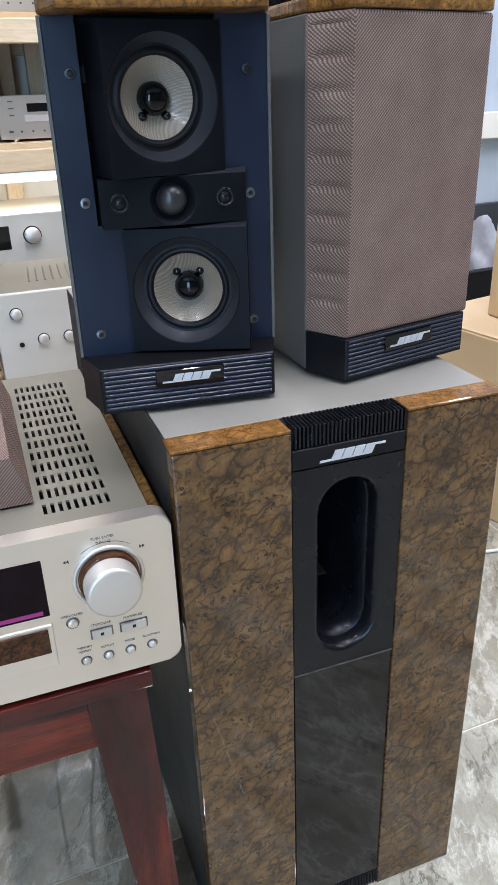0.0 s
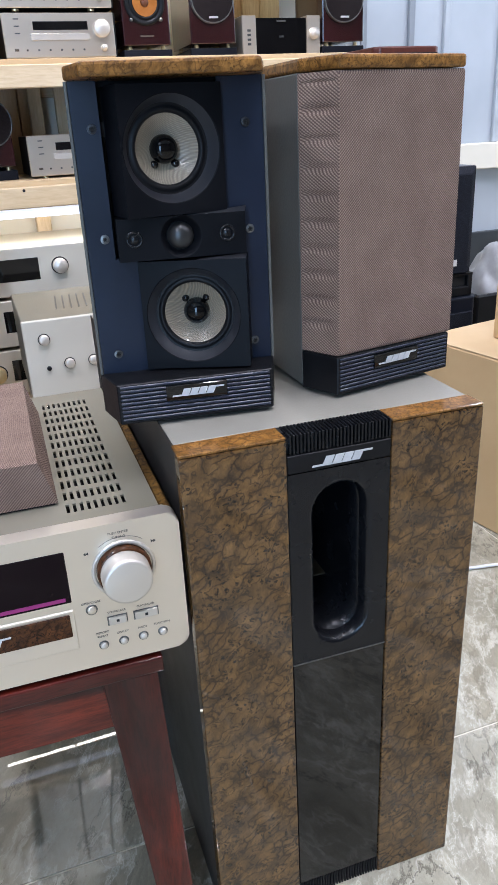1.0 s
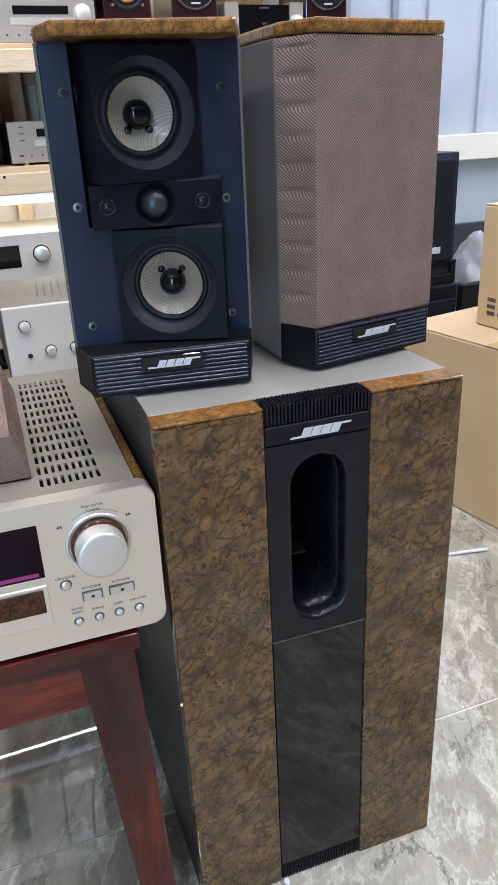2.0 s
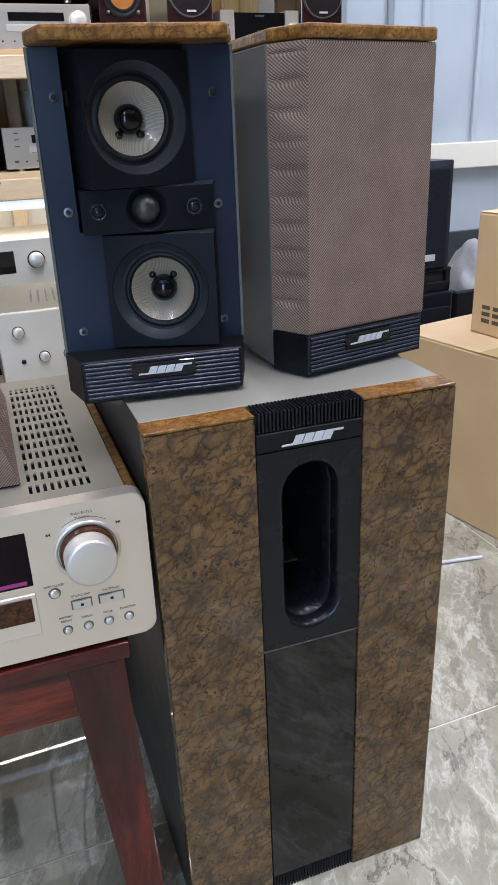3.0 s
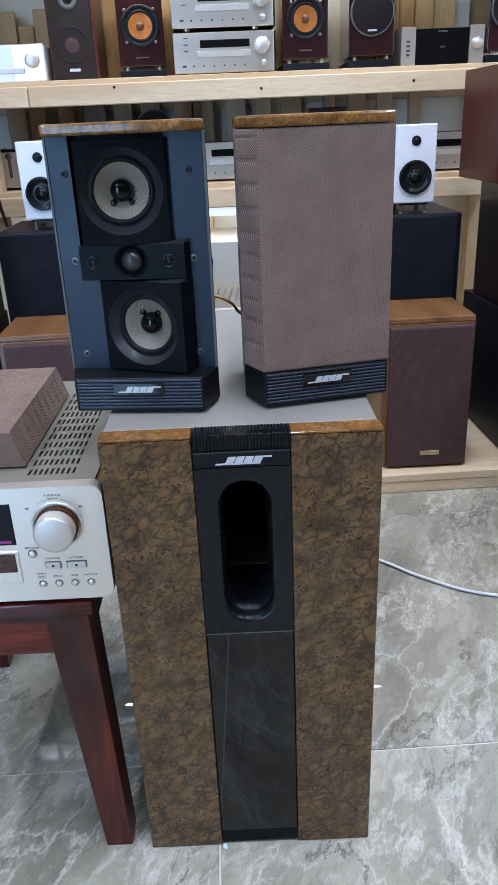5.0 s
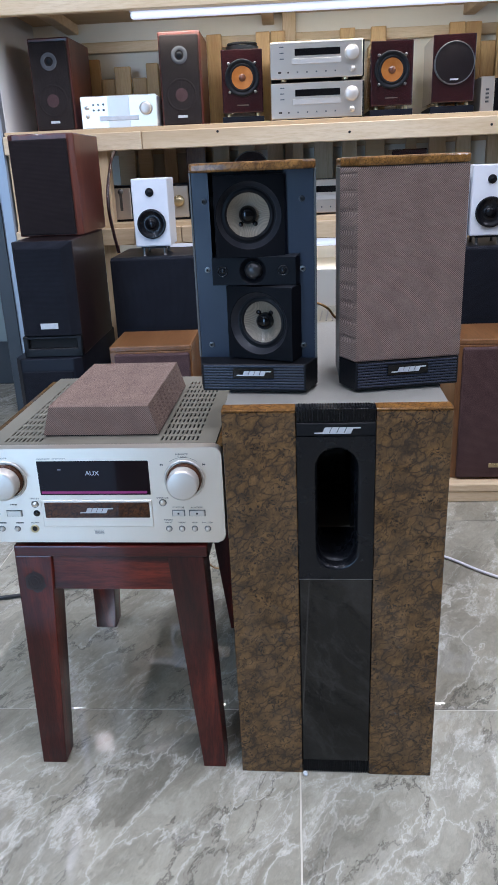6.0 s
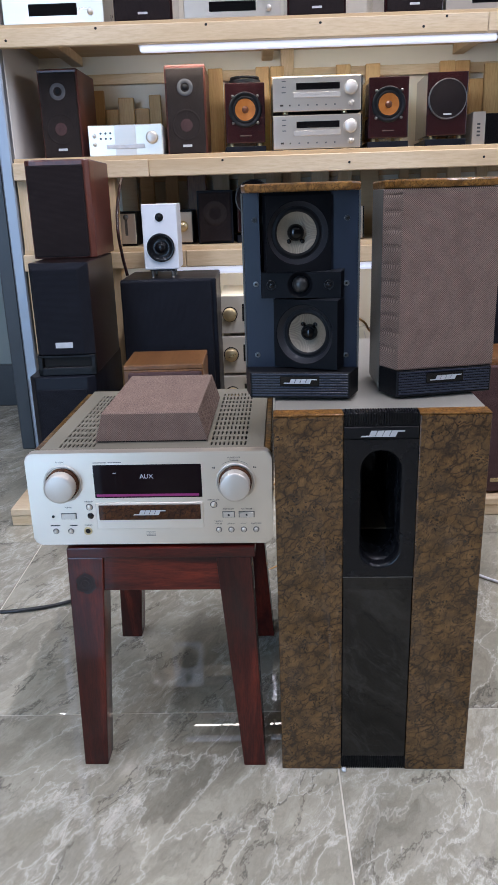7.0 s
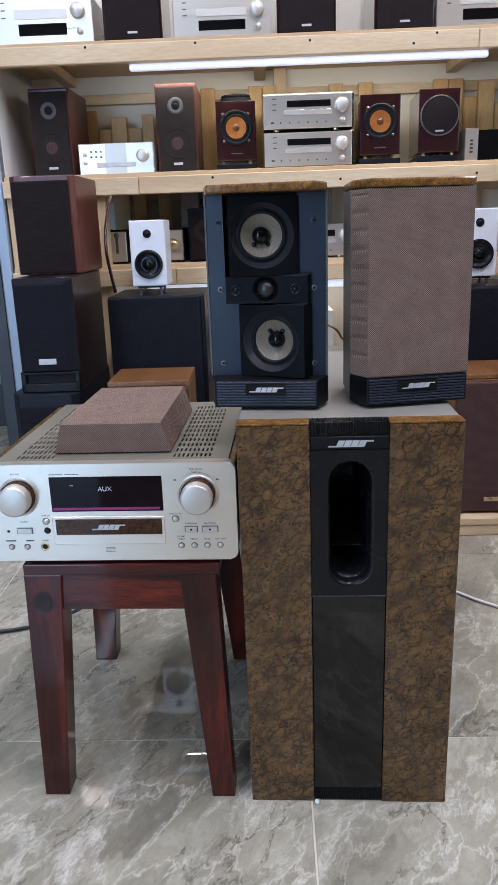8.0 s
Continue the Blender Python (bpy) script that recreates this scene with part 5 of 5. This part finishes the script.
# black and silver system at the shelf's end
bs = thing("mini_system", on(0.715, 1.475, MID), "black stereo unit between silver cheeks, with a round knob", "hi-fi unit")
part("body", box(-0.068, 0.068, 0.004, 0.18, 0.002, 0.085, 0.001), BLACK_GLOSS, bs, "black body")
for x0, x1 in ((-0.105, -0.0685), (0.0685, 0.105)):
    part("cheek", box(x0, x1, 0.0, 0.18, 0.002, 0.09, 0.0015), SILVER, bs, "silver cheek")
part("knob", lathe([(0.0135, 0), (0.013, -0.01), (0, -0.011)], 28, (0.087, 0, 0.05)), SILVER_KNOB, bs, smooth=True)
for k in range(4):
    part("key", box(-0.092, -0.083, -0.0012, 0.001, 0.025 + k * 0.01, 0.03 + k * 0.01, 0.0003), STEEL, bs)
part("key", box(-0.012, 0.012, 0.0026, 0.005, 0.076, 0.08), STEEL, bs)
part("key", box(-0.006, 0.006, 0.0026, 0.005, 0.042, 0.046), STEEL, bs)

# lower board
disc_player(on(0.182, 1.45, LOW), label="silver disc player with a dark display on the lower board")
dk = cabinet_speaker(on(-0.131, 1.47, LOW), 0.105, 0.16, 0.15, BLUE_GREY, DARK_CLOTH, "small dark speaker with a round cone behind its grille", plate=False)
part("cone_shadow", lathe([(0.035, -0.0002), (0.034, -0.0012), (0.018, -0.0012), (0.017, -0.0002)], 32, (0, -0.011, 0.085)), SHEER, dk, smooth=True)
disc_grille_speaker(on(-0.018, 1.48, LOW, 5), "wine-red speaker with a round black grille on the lower board", 0.095, 0.12)
for x, lab in ((-0.395, "small silver unit with a narrow scale"), (-0.228, "small silver unit with a brass knob")):
    u = thing("tuner", on(x, 1.47, LOW), lab, "hi-fi unit")
    part("case", box(-0.03, 0.03, 0.003, 0.15, 0, 0.098, 0.002), BLACK, u)
    part("front", box(-0.028, 0.028, 0, 0.004, 0.006, 0.092, 0.002), SILVER, u, "silver front")
    if x > -0.3:
        part("knob", lathe([(0.016, 0), (0.0155, -0.012), (0, -0.0135)], 28, (0, 0, 0.052)), GOLD, u, smooth=True)
    else:
        part("scale", box(-0.004, 0.004, -0.0008, 0.001, 0.03, 0.075), STEEL, u)
        part("dial", lathe([(0.008, 0), (0.0075, -0.003), (0, -0.0035)], 20, (0.0, 0, 0.082)), STEEL, u, smooth=True)
u = thing("tuner", on(-0.452, 1.46, LOW), "small glossy wine-red unit", "hi-fi unit")
part("case", box(-0.024, 0.024, 0, 0.14, 0, 0.1, 0.002), WINE, u)
disc_player(on(0.735, 1.45, LOW), label="silver disc player at the end of the lower board")
bx = thing("dark_box", on(0.43, 1.5, LOW), "small dark red box on the lower board", "box")
part("box", box(-0.05, 0.05, 0, 0.1, 0, 0.165, 0.003), WINE, bx)
jr = thing("isolation_puck", on(-0.30, 1.6, LOW), "dark round isolation puck on the lower board", "puck")
part("body", moved(lathe([(0, 0), (0.03, 0), (0.034, 0.05), (0.025, 0.09), (0, 0.092)], 24), pose(0, 0, 0.0, 90)), BLACK, jr, smooth=True)

# top board
disc_player(on(-0.54, 1.43, TOP), 0.27, 0.12, label="silver player with a wide tray on the top board", group="players on the top board", dark=False, low=True)
disc_player(on(-0.06, 1.43, TOP), 0.26, 0.1, label="silver player with a dark display on the top board", group="players on the top board", dark=False, low=True)
disc_player(on(0.645, 1.44, TOP), 0.27, 0.11, label="silver player with a bright knob on the top board", group="players on the top board", dark=False, low=True)
for x in (-0.30, 0.165, 0.425):
    cabinet_speaker(on(x, 1.44, TOP), 0.158, 0.22, 0.27, WINE, DARK_CLOTH, "black-fronted speaker with a small bright plate on the top board", group="speakers on the top board")

# amplifiers stacked on the lowest board
for k, z in enumerate((SZ[0], SZ[0] + 0.122, SZ[0] + 0.244)):
    amplifier(on(0.055, 1.42, z + 0.0004), 0.36, 0.118, 0.3, "silver amplifier with a dark display, in a stack of three", [(-0.152, 0.062, 0.02, GOLD), (0.035, 0.068, 0.018, SILVER_KNOB)], (-0.115, -0.015, 0.04, 0.092), group="stacked amplifiers")
riser = thing("amplifier", pose(0.11, 0.985, PLZ + 0.0004, 0, 0, 1.5), "plain silver amplifier under another one", "amplifier", "front amplifiers")
part("case", box(-0.185, 0.185, 0, 0.28, 0, 0.165, 0.003), SILVER, riser)
amplifier(pose(0.11, 0.985, PLZ + 0.1665, 0, 0, 1.5), 0.38, 0.168, 0.3, "silver amplifier with small round knobs and a vented top", [(-0.152, 0.13, 0.01, SILVER_KNOB), (-0.11, 0.078, 0.0095, SILVER_KNOB), (-0.063, 0.078, 0.0095, SILVER_KNOB), (-0.018, 0.078, 0.0095, SILVER_KNOB), (-0.15, 0.072, 0.004, BLACK), (0.1, 0.09, 0.03, SILVER_KNOB)], None, True, "front amplifiers")


# ---- floor speakers on the plinth ----
def blue_tower(m, label, low):
    """Dark speaker with a bevelled blue-grey grille, slotted port; it stands on a wider one."""
    w, d, h = 0.136, 0.3, 0.258
    s = thing("bookshelf_speaker", m, label, "speaker", "dark ported speakers")
    part("cabinet", box(-w / 2, w / 2, 0.0, d, 0.0, h, 0.003, 2), DARK_WOOD, s, "dark glossy cabinet")
    part("grille", hull([(-w / 2, 0.002, 0.048), (w / 2, 0.002, 0.048), (w / 2, 0.002, h), (-w / 2, 0.002, h)], [(-w / 2 + 0.012, -0.018, 0.05), (w / 2 - 0.022, -0.018, 0.05), (w / 2 - 0.022, -0.018, h - 0.014), (-w / 2 + 0.012, -0.018, h - 0.014)], 0.002), GREY_CLOTH, s, "blue-grey cloth grille")
    part("foot_panel", join(box(-w / 2, w / 2, -0.012, 0.002, 0.0, 0.02, 0.002), box(-w / 2, -w / 2 + 0.012, -0.012, 0.002, 0.0, 0.048, 0.002), box(w / 2 - 0.012, w / 2, -0.012, 0.002, 0.0, 0.048, 0.002), box(-w / 2, w / 2, -0.012, 0.002, 0.042, 0.048, 0.001)), BLACK, s, "panel with a slot port")
    # the port is a dark patch on the cabinet, its shade as colour
    part("port", box(-w / 2 + 0.01, w / 2 - 0.01, -0.001, 0.001, 0.01, 0.044), SHADE_AND_BLACK, s, "dark patch painted for the shade in the slot port")
    part("plate", box(-0.02, 0.02, -0.0195, -0.0175, 0.066, 0.079, 0.0005), LOGO, s, "silver name plate")


def stack(x_low, x_mid, x_up, turn):
    z1, z2 = 0.347, 0.347 + 0.2585
    b = thing("floor_speaker", pose(x_low, 0.862, PLZ + 0.0004, 0, 0, turn), "dark wide floor speaker with rounded front corners", "speaker", "wide dark speakers")
    pts = [(-0.078, 0.018), (-0.062, 0.0), (0.062, 0.0), (0.078, 0.018), (0.078, 0.36), (-0.078, 0.36)]
    part("cabinet", prism(pts, 0, z1 - PLZ - 0.0008, 0.003, 2), BLUE_GREY, b)
    part("grille", box(-0.058, 0.058, -0.004, 0.001, 0.02, z1 - PLZ - 0.03, 0.002), GREY_CLOTH, b)
    blue_tower(pose(x_mid, 0.888, z1, 0, 0, turn), "dark ported speaker with blue-grey grille on a wider one", z1)
    s = thing("bookshelf_speaker", pose(x_up, 1.0, z2 + 0.0004, 0, 0, turn), "red mahogany speaker with dark grille atop the stack", "speaker", "red speakers on the stacks")
    w, h = 0.152, 0.222
    part("cabinet", prism([(-w / 2, 0.012), (-w / 2 + 0.012, 0.0), (w / 2 - 0.012, 0.0), (w / 2, 0.012), (w / 2, 0.24), (-w / 2, 0.24)], 0, h, 0.003, 2), RED_WOOD, s)
    part("grille", box(-w / 2 + 0.008, w / 2 - 0.013, -0.009, 0.001, 0.004, h - 0.012, 0.003, 2), DARK_CLOTH, s, "plain dark cloth grille")


stack(-0.508, -0.495, -0.509, 2.0)
stack(0.772, 0.77, 0.737, 3.0)


def subwoofer(m, w, label):
    s = thing("subwoofer", m, label, "speaker", "black subwoofers")
    part("cabinet", box(-w / 2, w / 2, 0.0, 0.24, 0.0, 0.494, 0.004, 2), BLUE_GREY, s)
    part("grille", box(-w / 2 + 0.002, w / 2 - 0.012, -0.012, 0.001, 0.004, 0.49, 0.003, 2), GREY_CLOTH, s, "black cloth front")


def white_monitor(m):
    s = thing("studio_monitor", m, "white two-way desktop speaker on small metal feet", "speaker", "white monitors")
    part("cabinet", box(-0.045, 0.045, 0.0, 0.12, 0.022, 0.185, 0.003, 2), WHITE_PLASTIC, s)
    w = part("woofer", lathe([(0.036, 0), (0.0355, -0.003), (0.033, -0.004), (0.029, -0.0015), (0.024, 0.0), (0.0125, 0.004), (0.012, 0.002), (0.008, -0.001), (0, -0.002)], 40, (0, -0.0048, 0.077)), BLACK_SATIN, s, "black woofer", smooth=True)
    part("tweeter", lathe([(0.0105, 0), (0.01, -0.001), (0.006, 0.001), (0.004, -0.001), (0, -0.0018)], 24, (0, -0.0016, 0.152)), BLACK, s, "black tweeter", smooth=True)
    part("stand_plate", box(-0.032, 0.032, 0.004, 0.1, 0.0175, 0.0218), BLACK, s)
    for x in (-0.026, 0.026):
        for y in (0.01, 0.09):
            part("foot", moved(lathe([(0, 0), (0.0055, 0), (0.0035, 0.003), (0.0035, 0.0174)], 14), pose(x, y, 0.0, 90)), STEEL, s)


subwoofer(pose(-0.283, 1.125, PLZ + 0.0004, 0, 0, 2), 0.248, "black cloth-fronted subwoofer behind the walnut speaker")
white_monitor(pose(-0.300, 1.155, PLZ + 0.4946, 0, 0, 2.5))
subwoofer(pose(0.508, 1.125, PLZ + 0.0004, 0, 0, 1), 0.248, "black cloth-fronted subwoofer carrying a white speaker")
white_monitor(pose(0.527, 1.15, PLZ + 0.4946, 0, 0, -1))
wb = thing("white_charger", pose(0.445, 1.165, PLZ + 0.4946), "white plastic unit with a round lid and a brass plug", "hi-fi unit")
part("body", box(-0.036, 0.034, 0, 0.09, 0, 0.166, 0.004, 2), WHITE_PLASTIC, wb)
part("lid", lathe([(0.03, 0.001), (0.0295, -0.003), (0, -0.0045)], 36, (-0.01, 0, 0.105)), WHITE_PLASTIC, wb, smooth=True)
part("plug", lathe([(0.005, 0), (0.0045, -0.006), (0, -0.007)], 16, (0.0, 0, 0.035)), GOLD, wb, smooth=True)


def walnut_speaker(m):
    w, d, h = 0.186, 0.17, 0.325
    s = thing("bookshelf_speaker", m, "walnut cabinet speaker with a plum-brown cloth front", "speaker", "walnut speakers")
    part("cabinet", box(-w / 2, w / 2, 0.0, d, 0.0, h - 0.012, 0.002, 2), WALNUT_Z, s)
    part("top", box(-w / 2, w / 2, 0.0, d, h - 0.0118, h, 0.002, 2), WALNUT, s, "walnut top")
    part("grille", box(-w / 2 + 0.012, w / 2 - 0.004, -0.014, 0.001, 0.004, h - 0.016, 0.004, 2), PLUM_CLOTH, s, "plum-brown cloth grille")
    part("plate", box(-0.01, 0.03, -0.0155, -0.0135, 0.03, 0.04, 0.0005), GOLD, s, "brass name plate")


walnut_speaker(pose(-0.268, 0.868, PLZ + 0.0004, 0, 0, 2))
walnut_speaker(pose(0.505, 0.866, PLZ + 0.0004, 0, 0, 1))

# ---- cartons and clutter on the right ----
def carton(m, w, d, h, label, marks):
    s = thing("carton", m, label, "carton", "cartons")
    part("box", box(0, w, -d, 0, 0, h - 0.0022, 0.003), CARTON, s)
    part("flap", box(0.001, w - 0.001, -d + 0.001, -d / 2 - 0.001, h - 0.002, h, 0.0008), CARTON_LIT, s)
    part("flap", box(0.001, w - 0.001, -d / 2 + 0.001, -0.001, h - 0.002, h, 0.0008), CARTON_LIT, s)
    part("tape", box(-0.0005, w + 0.0005, -d / 2 - 0.024, -d / 2 + 0.024, h + 0.0001, h + 0.0005), TAPE, s)
    if marks:
        rows = []
        for k in range(3):
            for i in range(5):
                rows.append(box(-0.0006, 0.001, -0.045 - i * 0.026, -0.026 - i * 0.026, 0.022 + k * 0.012, 0.029 + k * 0.012))
        part("print_bars", join(*rows), INK, s)


carton(pose(0.625, 0.725, 0.0, 0, 0, 12), 0.46, 0.44, 0.322, "large plain brown cardboard box on the floor", False)
carton(pose(0.732, 0.655, 0.3228, 0, 0, 8), 0.28, 0.3, 0.21, "smaller taped cardboard box on a larger one, printed marks", True)
cr = thing("crate", pose(1.15, 1.2, 0.0, 0, 0, 5), "black open crate with bagged things in it", "crate")
part("body", join(box(-0.2, 0.2, -0.15, -0.135, 0, 0.3, 0.004), box(-0.2, 0.2, 0.135, 0.15, 0, 0.3, 0.004), box(-0.2, -0.185, -0.135, 0.135, 0, 0.3, 0.004), box(0.185, 0.2, -0.135, 0.135, 0, 0.3, 0.004), box(-0.185, 0.185, -0.135, 0.135, 0, 0.02)), BLACK, cr)
bg = thing("plastic_bag", pose(1.12, 1.2, 0.02), "crumpled grey plastic bag in the crate", "bag")
bmb = bmesh.new()
bmesh.ops.create_icosphere(bmb, subdivisions=4, radius=1.0)
for v in bmb.verts:
    k = 1 + 0.18 * noise.noise(v.co * 2.2) + 0.06 * noise.noise(v.co * 7)
    v.co = Vector((v.co.x * 0.075 * k, v.co.y * 0.08 * k, 0.18 + v.co.z * 0.18 * k))
part("bag", bmb, BAG, bg, smooth=True)

# ---- cables ----
cable("cable", [(0.26, 0.60, 0.004), (0.341, 0.57, 0.004), (0.42, 0.50, 0.004), (0.497, 0.448, 0.004), (0.62, 0.42, 0.004)], 0.0028, CABLE_W, "white mains cable lying on the floor")
cable("cable", [(-0.205, 0.36, 0.27), (-0.25, 0.42, 0.12), (-0.36, 0.44, 0.02), (-0.5, 0.40, 0.004), (-0.75, 0.42, 0.004), (-1.2, 0.36, 0.004)], 0.0035, CABLE_B, "black mains cable trailing from the stool")
cable("cable", [(-0.06, 0.33, 0.36), (-0.035, 0.40, 0.31), (0.0, 0.5, 0.28), (0.03, 0.56, 0.3)], 0.0018, CABLE_O, "copper speaker cable behind the receiver")
cable("cable", [(-0.09, 0.33, 0.35), (-0.07, 0.42, 0.24), (-0.02, 0.52, 0.2), (0.04, 0.55, 0.24)], 0.0018, CABLE_O, "copper speaker cable behind the receiver")
cable("cable", [(-0.12, 0.33, 0.34), (-0.115, 0.38, 0.18), (-0.10, 0.44, 0.06), (-0.07, 0.52, 0.004), (0.02, 0.6, 0.004)], 0.0018, CABLE_O, "copper speaker cable hanging behind the stool")

cable("cable", [(-0.43, 1.37, 0.795), (-0.425, 1.29, 0.76), (-0.418, 1.2, 0.66), (-0.411, 1.2, 0.592), (-0.402, 1.2, 0.5425)], 0.0042, WINE, "dark red cable hanging down to the subwoofer")
cable("cable", [(0.07, 0.175, 0.565), (0.1, 0.168, 0.578), (0.114, 0.165, 0.573), (0.125, 0.178, 0.558), (0.145, 0.19, 0.545)], 0.0015, CABLE_O, "copper speaker cable between the small speakers")

# white crumb beside the tower's foot
cb = thing("crumb", pose(0.082, -0.004, 0), "small white crumb on the floor at the tower's foot", "crumb")
bmc = bmesh.new()
bmesh.ops.create_icosphere(bmc, subdivisions=2, radius=0.0032)
for v in bmc.verts:
    v.co = v.co * (1 + 0.3 * noise.noise(v.co * 400)) + Vector((0, 0, 0.0028))
part("grain", bmc, WHITE_PLASTIC, cb)

# ---- floor tiles ----
TILE, GAP = 0.6, 0.0024
JX, JY = 0.075, 0.118
tile0 = part("tile", box(-TILE / 2 + GAP / 2, TILE / 2 - GAP / 2, -TILE / 2 + GAP / 2, TILE / 2 - GAP / 2, -0.008, 0.0, 0.0006), MARBLE, floor, m=pose(JX + TILE / 2, JY + TILE / 2, 0))
k = 0
for i in range(-5, 5):
    for j in range(-6, 4):
        x, y = JX + (i + 0.5) * TILE, JY + (j + 0.5) * TILE
        if (i, j) == (0, 0) or not (X0 - 0.3 < x < X1 + 0.3 and Y0 - 0.3 < y < Y1 + 0.3):
            continue
        piece(tile0, "tile", pose(x, y, 0, 0, 0, 180 * ((i * 7 + j * 3) % 2)), floor)
